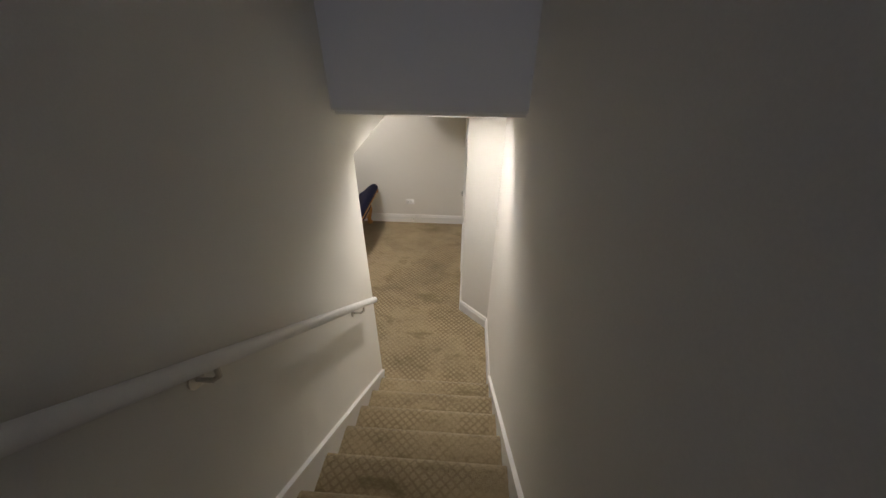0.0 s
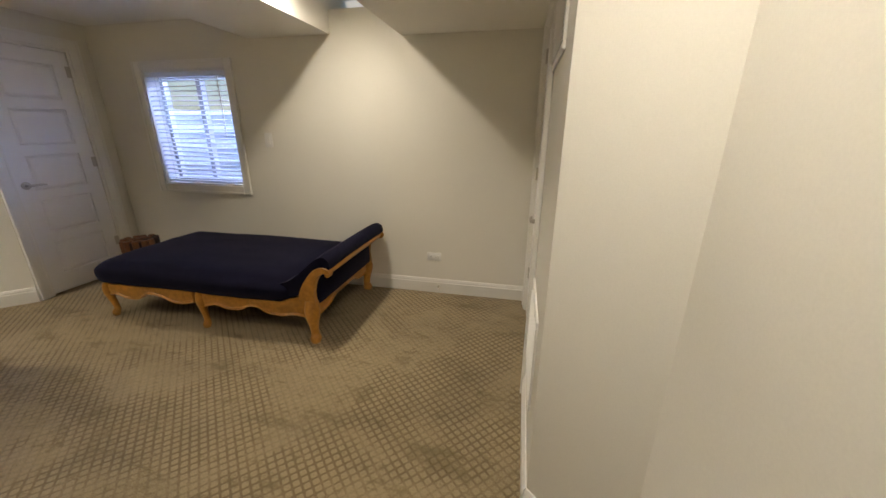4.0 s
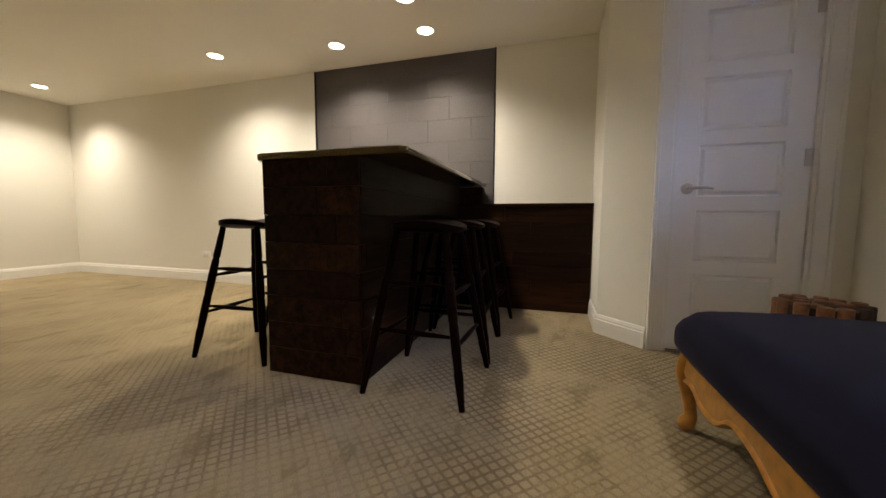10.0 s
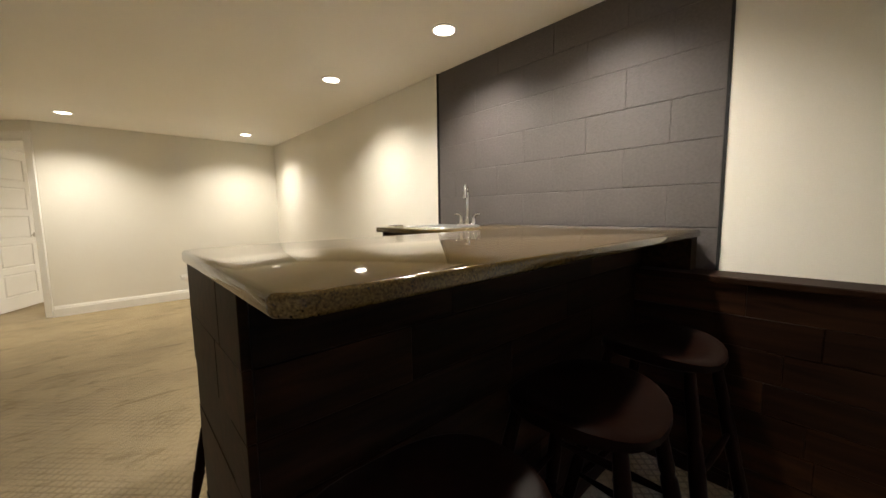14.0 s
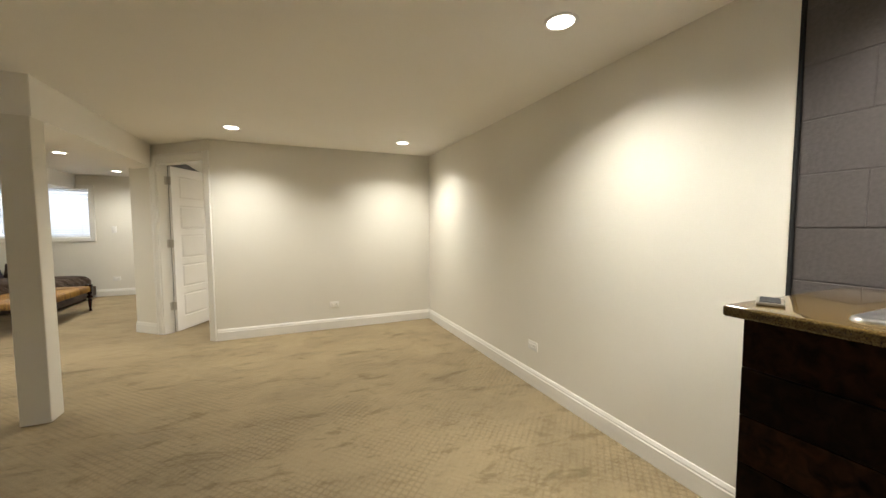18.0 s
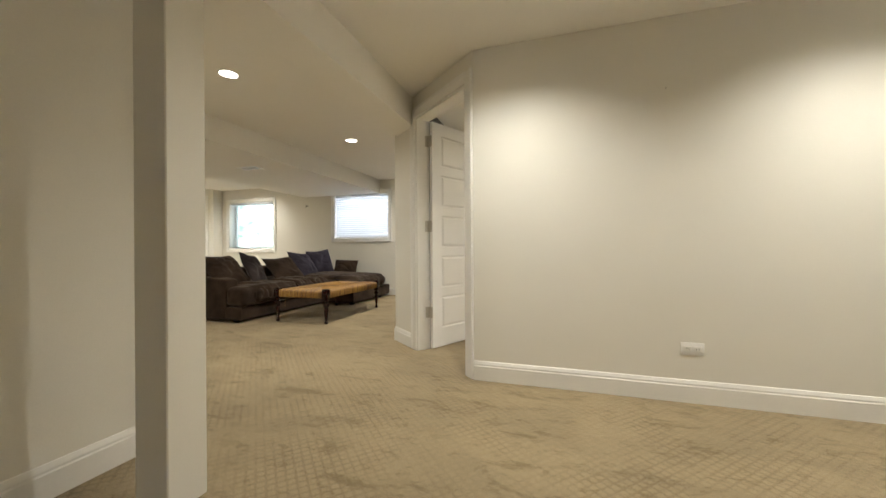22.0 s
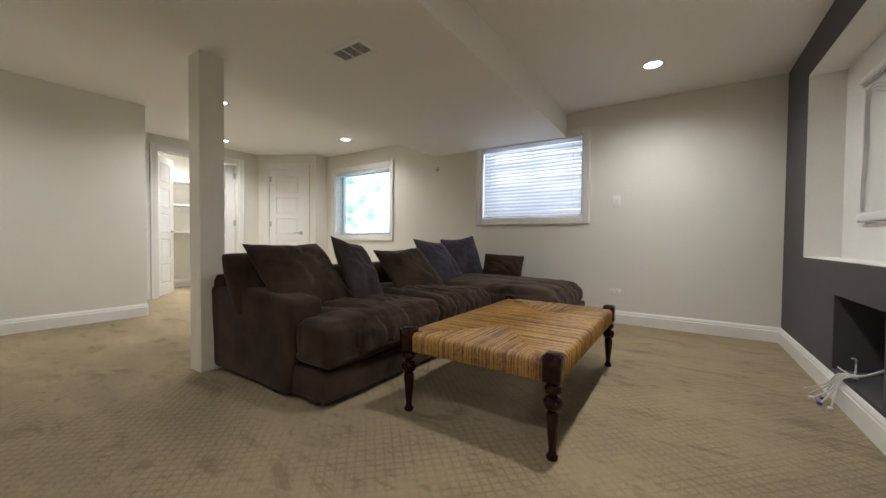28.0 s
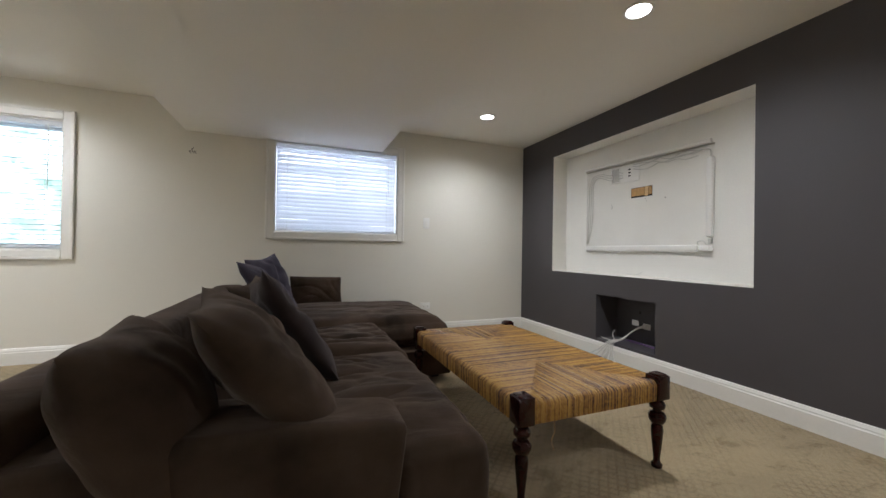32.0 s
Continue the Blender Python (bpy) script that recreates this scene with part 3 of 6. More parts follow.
# ---- posts ----
def post(x0, y0, x1, y1, top, label):
    ob = thing("square_post", label, "post", kind="structure")
    part("shaft", bm_box(x0, y0, 0, x1, y1, top, 0.004, 1), PAINT, ob)
    return ob


post(-1.155, -1.405, -0.995, -1.258, BEAM, "cream painted square drywall support post")
post(2.405, -3.92, 2.555, -3.77, BEAM, "cream painted square drywall support post beside the sofa")


# ---- doors, casings and windows ----
def casing(parent_m, w0, w1, top, sill=None, width=0.085, depth=0.018, name="trim", parent=None):
    """Flat stepped casing round an opening from w0 to w1 along x, standing proud on +y."""
    obs = []
    low = 0.0 if sill is None else sill
    for x0, x1, z0, z1 in ((w0 - width, w0, low - (width if sill is not None else 0), top + width), (w1, w1 + width, low - (width if sill is not None else 0), top + width), (w0, w1, top, top + width)) + (((w0, w1, low - width, low),) if sill is not None else ()):
        bm = bmesh.new()
        box(bm, x0, 0, z0, x1, depth, z1, 0.004, 1)
        if x1 - x0 < 0.15:
            outer = x0 - 0.002 if x0 < w0 - 0.01 else x1 - 0.020
            box(bm, outer, 0.003, z0 + 0.002, outer + 0.022, depth + 0.007, z1 + 0.002, 0.003, 1)
        else:
            edge = z1 - 0.020 if z0 >= top - 1e-6 else z0 - 0.002
            box(bm, x0 + 0.001, 0.003, edge, x1 - 0.001, depth + 0.006, edge + 0.022, 0.003, 1)
        bmesh.ops.transform(bm, matrix=parent_m, verts=bm.verts)
        if parent is None:
            obs.append(setting(name, bm, TRIM, "white stepped wooden door casing", "casing"))
        else:
            obs.append(part("casing", bm, TRIM, parent))
    return obs


def door_leaf(name, w, h, label, handle_side=1, panels=((0.0, 0.165), (0.21, 0.375), (0.42, 0.585), (0.63, 0.795), (0.84, 1.0))):
    """Moulded door leaf, hinge edge at x=0, front on +y, with five sunk panels, levers and three hinges."""
    ob = thing(name, label, "door", kind="structure")
    t = 0.035
    bm = bmesh.new()
    m0, mt, mb = 0.115, 0.11, 0.17
    hz = h - mt - mb
    zs = [(mb + a * hz, mb + b * hz) for a, b in panels]
    box(bm, 0, -t, 0, m0, 0, h)
    box(bm, w - m0, -t, 0, w, 0, h)
    edges = [0.0] + [v for z in zs for v in z] + [h]
    for a, b in zip(edges[0::2], edges[1::2]):
        box(bm, m0, -t, a, w - m0, 0, b)
    part("frame", bm, DOORW, ob)
    for a, b in zs:
        bm = bmesh.new()
        for y0, y1, s in ((-0.010, 0.0, 1), (-t, -t + 0.010, -1)):
            base, face = (y0, y1) if s > 0 else (y1, y0)
            o = [(m0, a), (w - m0, a), (w - m0, b), (m0, b)]
            rings = []
            for inset, d in ((0, face), (0.007, base), (0.014, base), (0.030, face - s * 0.002)):
                rings.append([bm.verts.new((x + inset * (1 if i in (0, 3) else -1), d, z + inset * (1 if i < 2 else -1))) for i, (x, z) in enumerate(o)])
            for p, q in zip(rings, rings[1:]):
                for i in range(4):
                    bm.faces.new((p[i], p[(i + 1) % 4], q[(i + 1) % 4], q[i]))
            bm.faces.new(rings[-1])
        part("panel", bm, DOORW, ob)
    for y, s in ((0, 1), (-t, -1)):
        bm = bmesh.new()
        hx, hz2 = w - 0.065, 0.955
        revolve(bm, [(0.0, 0), (0.032, 0), (0.032, 0.006), (0.013, 0.010), (0.011, 0.045), (0.0, 0.048)], 16, Matrix.Translation((hx, y, hz2)) @ Matrix.Rotation(radians(-90 * s), 4, "X"))
        tube(bm, [(hx, y + s * 0.045, hz2), (hx - 0.03, y + s * 0.05, hz2 + 0.002), (hx - 0.075, y + s * 0.048, hz2 + 0.004), (hx - 0.115, y + s * 0.044, hz2 - 0.002)], [0.011, 0.010, 0.008, 0.006], 10)
        part("lever_handle", bm, NICKEL, ob, "satin nickel lever handle", smooth=45)
    for z in (0.325, 1.11, 1.885):
        bm = bmesh.new()
        box(bm, -0.006, -0.004, z - 0.045, 0.030, 0.0035, z + 0.045, 0.001)
        tube(bm, [(-0.004, 0.006, z - 0.046), (-0.004, 0.006, z + 0.046)], 0.0065, 8)
        part("hinge", bm, NICKEL, ob, "satin nickel butt hinge", smooth=40)
    return ob


def jamb(parent_m, w0, w1, top, thick):
    bm = bmesh.new()
    box(bm, w0, -thick - 0.004, 0, w0 + 0.018, 0.004, top)
    box(bm, w1 - 0.018, -thick - 0.004, 0, w1, 0.004, top)
    box(bm, w0 + 0.018, -thick - 0.004, top - 0.018, w1 - 0.018, 0.004, top)
    bmesh.ops.transform(bm, matrix=parent_m, verts=bm.verts)
    setting("trim", bm, TRIM, "white painted door jamb lining the opening", "jamb")


# closet door near the north wall
fa = along((-3.60, NORTH), (-3.60, 4.19))
a0, a1 = NORTH - DOOR_A[1], NORTH - DOOR_A[0]
casing(fa, a0, a1, 2.075)
jamb(fa, a0, a1, 2.075, 0.12)
d = door_leaf("door_1", a1 - a0 - 0.042, 2.04, "closed white five-panel interior door with nickel lever")
d.matrix_basis = fa @ pose(a0 + 0.021, -0.012, 0.012)
# door beside the return grilles
fe = along((EASTA, 3.23), (EASTA, NORTH))
e0, e1 = DOOR_E[0] - 3.23, DOOR_E[1] - 3.23
casing(fe, e0, e1, 2.075)
jamb(fe, e0, e1, 2.075, 0.12)
d = door_leaf("door_2", e1 - e0 - 0.042, 2.04, "closed white five-panel interior door beside air grilles")
d.matrix_basis = fe @ pose(e1 - 0.021, -0.012, 0.012) @ Matrix.Diagonal((-1, 1, 1, 1))
# open bedroom door on the diagonal wall
fb = along(DB0, DB1)
b0, b1 = DOOR_B
casing(fb, b0, b1, 2.10)
jamb(fb, b0, b1, 2.10, 0.12)
d = door_leaf("door_3", b1 - b0 - 0.042, 2.06, "white five-panel interior door standing open")
d.matrix_basis = fb @ pose(b1 - 0.034, -0.118, 0.012, 0, 0, 283)
for z in (0.325, 1.11, 1.885):
    part("hinge", bm_box(-0.005, -0.034, z - 0.05, -0.0005, 0.004, z + 0.05, 0.001), NICKEL, d, "satin nickel butt hinge")
    bm = bm_box(b1 - 0.022, -0.118, z - 0.038, b1 - 0.0175, -0.078, z + 0.062, 0.001)
    bmesh.ops.transform(bm, matrix=d.matrix_basis.inverted() @ fb, verts=bm.verts)
    part("hinge", bm, NICKEL, d, "satin nickel butt hinge")
# alcove doors
fd = along(AD0, AD1)
casing(fd, 0.18, 0.84, 2.085, width=0.075)
jamb(fd, 0.18, 0.84, 2.085, 0.10)
d = door_leaf("door_4", 0.62, 2.05, "closed white five-panel door on the angled alcove wall")
d.matrix_basis = fd @ pose(0.82, -0.012, 0.012) @ Matrix.Diagonal((-1, 1, 1, 1))
fc = along((6.02, -6.17), (6.02, -4.22))
casing(fc, 0.33, 1.46, 2.10, width=0.075)
jamb(fc, 0.33, 1.46, 2.10, 0.10)
d = door_leaf("door_5", 0.54, 2.06, "white five-panel closet door swung partly inward")
d.matrix_basis = pose(6.10, -5.815, 0.012, 0, 0, 66)
d = door_leaf("door_6", 0.54, 2.06, "white five-panel closet door swung inward beside the lit shelves")
d.matrix_basis = pose(6.12, -4.745, 0.012, 0, 0, -40) @ Matrix.Diagonal((1, -1, 1, 1))
d = door_leaf("door_7", 0.385, 2.04, "narrow white panelled door beside the closet")
d.matrix_basis = pose(6.0, -4.225, 0.012, 0, 0, 270)


def window(name, frame_m, w0, w1, z0, z1, thick, sash, label, lift=0.0, tilt=24, droop=False):
    """Window with casing, vinyl frame, glass panes and a slatted blind; frame_m has x along the wall, +y into the room."""
    ob = thing(name, label, "window", kind="structure")
    casing(frame_m, w0, w1, z1, z0, 0.075, 0.018, parent=ob)
    bm = bmesh.new()
    for x0, x1, a, b in ((w0, w0 + 0.012, z0, z1), (w1 - 0.012, w1, z0, z1), (w0 + 0.012, w1 - 0.012, z0, z0 + 0.012), (w0 + 0.012, w1 - 0.012, z1 - 0.012, z1)):
        box(bm, x0, -thick, a, x1, 0.002, b)
    bmesh.ops.transform(bm, matrix=frame_m, verts=bm.verts)
    part("window_reveal", bm, TRIM, ob)
    bm = bmesh.new()
    yy = -thick + 0.05
    bars = [(w0 + 0.012, w0 + 0.055, z0 + 0.012, z1 - 0.012), (w1 - 0.055, w1 - 0.012, z0 + 0.012, z1 - 0.012), (w0 + 0.055, w1 - 0.055, z0 + 0.012, z0 + 0.055), (w0 + 0.055, w1 - 0.055, z1 - 0.055, z1 - 0.012)]
    mid = (w0 + w1) / 2
    if sash == "slide":
        bars.append((mid - 0.025, mid + 0.025, z0 + 0.055, z1 - 0.055))
    for x0, x1, a, b in bars:
        box(bm, x0, yy - 0.03, a, x1, yy + 0.03, b, 0.003)
    bmesh.ops.transform(bm, matrix=frame_m, verts=bm.verts)
    part("window_frame", bm, VINYL, ob)
    for x0, x1 in (((w0 + 0.05, mid - 0.02), (mid + 0.02, w1 - 0.05)) if sash == "slide" else ((w0 + 0.05, w1 - 0.05),)):
        bm = bm_box(x0, yy - 0.003, z0 + 0.05, x1, yy + 0.003, z1 - 0.05)
        bmesh.ops.transform(bm, matrix=frame_m, verts=bm.verts)
        g = part("pane", bm, GLASS, ob)
        g.visible_shadow = False
    # blind
    blind = thing(name.replace("window", "window_blind"), "white slatted horizontal window blind, lowered", "blind")
    yb = -0.035
    bm = bm_box(w0 + 0.016, yb - 0.025, z1 - 0.055, w1 - 0.016, yb + 0.028, z1 - 0.014, 0.003)
    bmesh.ops.transform(bm, matrix=frame_m, verts=bm.verts)
    part("head_rail", bm, SLAT, blind)
    low = z0 + lift + 0.03
    bm = bm_box(w0 + 0.02, yb - 0.022, low - 0.012, w1 - 0.02, yb + 0.022, low + 0.010, 0.003)
    bmesh.ops.transform(bm, matrix=frame_m, verts=bm.verts)
    part("bottom_rail", bm, SLAT, blind)
    pitch = 0.0415
    count = int((z1 - 0.06 - low) / pitch)
    bm = bmesh.new()
    half = 0.024
    cs = [(-half, -0.003), (-half / 2, 0.0005), (0, 0.002), (half / 2, 0.0005), (half, -0.003)]
    top = [bm.verts.new((w0 + 0.02, y, z)) for y, z in cs]
    end = [bm.verts.new((w1 - 0.02, y, z)) for y, z in cs]
    top2 = [bm.verts.new((w0 + 0.02, y, z - 0.0025)) for y, z in cs]
    end2 = [bm.verts.new((w1 - 0.02, y, z - 0.0025)) for y, z in cs]
    for i in range(4):
        bm.faces.new((top[i], end[i], end[i + 1], top[i + 1]))
        bm.faces.new((top2[i + 1], end2[i + 1], end2[i], top2[i]))
    for i, j in ((0, 0), (4, 4)):
        bm.faces.new((top[i], top2[i], end2[i], end[i]))
    me = finish(bm, SLAT, 60)
    rnd = random.Random(sum(map(ord, name)))
    for k in range(count):
        s = new("slat", me)
        s.parent = blind
        sag = rnd.uniform(-0.35, 0.35) + (rnd.uniform(-1.6, 0.3) if droop else 0)
        s.matrix_basis = frame_m @ Matrix.Translation(((w0 + w1) / 2, yb, z1 - 0.085 - k * pitch)) @ Euler((radians(-tilt + rnd.uniform(-4, 4)), radians(sag), 0)).to_matrix().to_4x4() @ Matrix.Translation((-(w0 + w1) / 2, 0, 0))
    for x in (w0 + 0.12, w1 - 0.12):
        bm = bmesh.new()
        tube(bm, [(x, yb + 0.027, z1 - 0.05), (x, yb + 0.027, low)], 0.0016, 5)
        bmesh.ops.transform(bm, matrix=frame_m, verts=bm.verts)
        part("cord", bm, CABLE, blind)
    bm = bmesh.new()
    tube(bm, [(w0 + 0.10, yb + 0.035, z1 - 0.05), (w0 + 0.10, yb + 0.036, z1 - 0.55 * (z1 - z0))], 0.004, 6)
    bmesh.ops.transform(bm, matrix=frame_m, verts=bm.verts)
    part("tilt_wand", bm, PLASTIC, blind)
    return ob


fn = along((EASTA, NORTH), (-3.6, NORTH))
window("window_1", fn, EASTA - WIN_A[1], EASTA - WIN_A[0], WIN_A[2], WIN_A[3], 0.22, "slide", "white cased slider window with a lowered slatted blind", 0.0, 12, True)
fs = along((0, SOUTHC), (5, SOUTHC))
window("window_2", fs, WIN_C[0], WIN_C[1], WIN_C[2], WIN_C[3], 0.22, "slide", "wide white cased basement window with a lowered blind", 0.0, 63)
window("window_3", fs, WIN_D[0], WIN_D[1], WIN_D[2], WIN_D[3], 0.22, "fixed", "white cased basement window, open blind before bright foliage", 0.0, 8)
window("window_4", fs, WEST + 1.43, WEST + 2.71, 1.40, 2.045, 0.22, "fixed", "white cased bedroom window with a lowered blind", 0.0, 60)

# outside: window wells and ground
setting("ground", bm_box(-300, -300, 1.3, 300, SOUTHC - 1.1, 1.45), GRASS, "lawn outside reaching the horizon", "ground")
setting("ground", bm_box(-300, NORTH + 1.1, 1.3, 300, 300, 1.45), GRASS, "lawn outside reaching the horizon", "ground")


def well(x0, x1, y, out, zb):
    """Corrugated half-round window well against the outer wall."""
    bm = bmesh.new()
    mid, r = (x0 + x1) / 2, (x1 - x0) / 2
    prev = None
    for k in range(29):
        z = zb + (1.62 - zb) * k / 28
        bulge = 0.022 * math.sin(k * 1.35)
        ring = [bm.verts.new((mid - (r + bulge) * math.cos(math.pi * j / 24), y + out * (0.85 + bulge) * math.sin(math.pi * j / 24), z)) for j in range(25)]
        if prev:
            for j in range(24):
                bm.faces.new((prev[j], prev[j + 1], ring[j + 1], ring[j]))
        prev = ring
    setting("window_well", bm, WELL, "corrugated galvanised window well outside the glass", "window well", smooth=40)
    setting("ground", bm_box(x0 - 0.1, min(y, y + out * 1.0), zb - 0.1, x1 + 0.1, max(y, y + out * 1.0), zb), GRAVEL, "gravel bed of the window well", "gravel")


well(WIN_A[0] - 0.2, WIN_A[1] + 0.2, NORTH + 0.23, 1, 0.55)
well(WIN_C[0] - 0.2, WIN_C[1] + 0.2, SOUTHC - 0.23, -1, 0.75)
well(WEST + 1.25, WEST + 2.9, SOUTHC - 0.23, -1, 0.75)


def daylight(x, y, z, w, h, toward, power, colour, drop=0.12, spread=180):
    """Area lamp for sky light at a window opening, or for light from upstairs."""
    la = bpy.data.lights.new("daylight_lamp", "AREA")
    la.shape, la.size, la.size_y, la.energy, la.color = "RECTANGLE", w, h, power, colour
    ob = new("daylight_lamp", la)
    la.spread = radians(spread)
    ob.matrix_world = look((x, y, z), (x, y + toward, z - drop))
    return ob


daylight(-2.625, NORTH + 0.75, 2.45, 1.0, 0.7, -1, 400, (0.38, 0.52, 1.0), 0.75)
daylight(1.43, SOUTHC - 0.42, 1.66, 1.2, 0.85, 1, 27, (0.94, 0.97, 1.0))
# glowing panel: bright foliage as emission, which also lights the lounge
GARDEN = material("glowing_garden", (0.2, 0.3, 0.15), 0.9)
gn, gl, gb = nodes_of(GARDEN)
gt = gn.new("ShaderNodeTexNoise")
gt.inputs["Scale"].default_value, gt.inputs["Detail"].default_value, gt.inputs["Roughness"].default_value = 7, 7, 0.65
gr = ramp(gn, [(0.36, (0.10, 0.17, 0.13)), (0.45, (0.26, 0.36, 0.32)), (0.53, (0.80, 0.93, 1.0)), (1.0, (0.84, 0.95, 1.0))])
gl.new(gt.outputs["Fac"], gr.inputs[0])
gl.new(gr.outputs[0], gb.inputs["Emission Color"])
gb.inputs["Emission Strength"].default_value = 4.6
setting("backdrop", bm_box(2.6, SOUTHC - 0.86, 0.42, 6.4, SOUTHC - 0.84, 2.7), GARDEN, "glowing panel coloured as bright foliage outside the window", "backdrop")
daylight(WEST + 2.07, SOUTHC - 0.42, 1.66, 1.2, 0.85, 1, 30, (0.80, 0.90, 1.0))
# unseen lamp added at the stair head for dim bluish light from upstairs
daylight(0.31, -1.9, 4.3, 0.8, 0.8, 1, 1.25, (0.72, 0.78, 1.0), 0.62, 58)


# ---- recessed lamps ----
def can_lamp(x, y, z=CEIL, power=LAMP_W, spread=138, first=[]):
    if not first:
        ob = thing("recessed_ceiling_lamp", "round recessed ceiling lamp with white trim ring, lit", "ceiling lamp", group="recessed ceiling lamps")
        bm = bmesh.new()
        seg = 28
        prof = [(0.083, 0.0005), (0.083, -0.004), (0.078, -0.007), (0.066, -0.005), (0.062, 0.0)]
        rings = [[bm.verts.new((r * math.cos(2 * math.pi * k / seg), r * math.sin(2 * math.pi * k / seg), h)) for k in range(seg)] for r, h in prof]
        for p, q in zip(rings, rings[1:]):
            for k in range(seg):
                bm.faces.new((p[k], p[(k + 1) % seg], q[(k + 1) % seg], q[k]))
        part("trim_ring", bm, TRIM, ob, smooth=50)
        bm = bmesh.new()
        revolve(bm, [(0.0, -0.0028), (0.045, -0.0032), (0.064, -0.0018), (0.064, -0.001), (0.0, -0.001)], 24)
        part("lens", bm, LENS, ob, "glowing lamp lens")
        first.append(ob)
        ob.matrix_basis = pose(x, y, z)
    else:
        copy_thing(first[0], pose(x, y, z))
    la = bpy.data.lights.new("lamp_light", "SPOT")
    la.energy, la.spot_size, la.spot_blend, la.shadow_soft_size, la.color = power, radians(spread), 1.0, 0.05, LAMP_COLOUR
    lo = new("lamp_light", la)
    lo.matrix_world = pose(x, y, z - 0.012)


# the last can, at x -3.6, is an unseen one added to fill the bedroom
for x, y in ((-2.174, -2.2), (-3.935, -2.2), (-3.92, 0.52), (-4.08, 1.74), (-4.063, 2.587), (-3.605, 2.607), (0.05, -2.58), (0.085, -4.42), (0.094, -6.14),
             (3.95, -6.30), (3.77, -2.58), (3.99, -4.62), (5.55, -5.38), (-1.98, -6.38), (-3.6, -6.38)):
    # lounge spots are set wider and weaker, to lift the walls against the floor
    can_lamp(x, y, CEIL, *((0.88 * LAMP_W, 160) if -1 < x < 5 else (LAMP_W * (0.84 if y > 2 else 1.0), 138)))
can_lamp(6.6, -5.15, CEIL, 400, 165)

can_lamp(-0.905, 4.3, 2.44, 0.78 * LAMP_W, 168)
# unseen can added in the bedroom to brighten the open door leaf
can_lamp(-3.5, -4.2, CEIL, 1.75 * LAMP_W, 166)
can_lamp(0.33, 2.62, CEIL, 0.60 * LAMP_W, 156)

# ---- soft shapes ----
def soft(bm, size, at=(0, 0, 0), r=0.06, n=10, puff=0.0, wrinkle=0.0, freq=5.0, seed=0.0, m=None, fold=0.0):
    """Upholstered block: rounded box with a swollen top and creases."""
    g = bmesh.new()
    bmesh.ops.create_cube(g, size=2.0)
    bmesh.ops.subdivide_edges(g, edges=g.edges, cuts=n, use_grid_fill=True)
    half = Vector(size) / 2
    inner = Vector([max(h - r, 0.001) for h in half])
    for v in g.verts:
        p = v.co.copy()
        q = Vector([p[i] * half[i] for i in range(3)])
        c = Vector([min(max(q[i], -inner[i]), inner[i]) for i in range(3)])
        d = q - c
        nrm = d.normalized() if d.length > 1e-6 else Vector((0, 0, 1))
        q = c + nrm * min(r, min(half))
        if puff:
            f = (1 - p.x ** 4) * (1 - p.y ** 4)
            q.z += puff * f * (1 if p.z > 0 else 0)
            q += Vector((nrm.x, nrm.y, 0)) * puff * 0.5 * (1 - p.z * p.z)
        if wrinkle:
            s = Vector((q.x * freq * 0.55 + seed, q.y * freq * 1.5 - seed, q.z * freq))
            q += nrm * wrinkle * (noise.noise(s) + 0.5 * noise.noise(s * 2.7) - 0.6 * abs(noise.noise(s * 1.6 + Vector((7, 3, 1)))))
        if fold:
            # slack cloth: sharp creases running across the seat and over its front edge
            w = noise.noise(Vector((q.x * 2.0, q.y * 2.0, seed)))
            s = Vector((q.x * 1.5 + seed, q.y * 5.5 + 0.9 * w, q.z * 1.5))
            a, c = 1 - min(1, abs(noise.noise(s)) * 2.2), 1 - min(1, abs(noise.noise(s * 2.1 + Vector((3, 8, 2)))) * 2.0)
            q -= nrm * fold * (a ** 3 + 0.5 * c ** 3) * (0.55 + 0.9 * max(0.0, w + 0.3)) * (1 if p.z > -0.6 else 0)
        v.co = q
    bmesh.ops.translate(g, vec=at, verts=g.verts)
    if m is not None:
        bmesh.ops.transform(g, matrix=m, verts=g.verts)
    me = bpy.data.meshes.new("tmp")
    g.to_mesh(me)
    g.free()
    bm.from_mesh(me)
    bpy.data.meshes.remove(me)


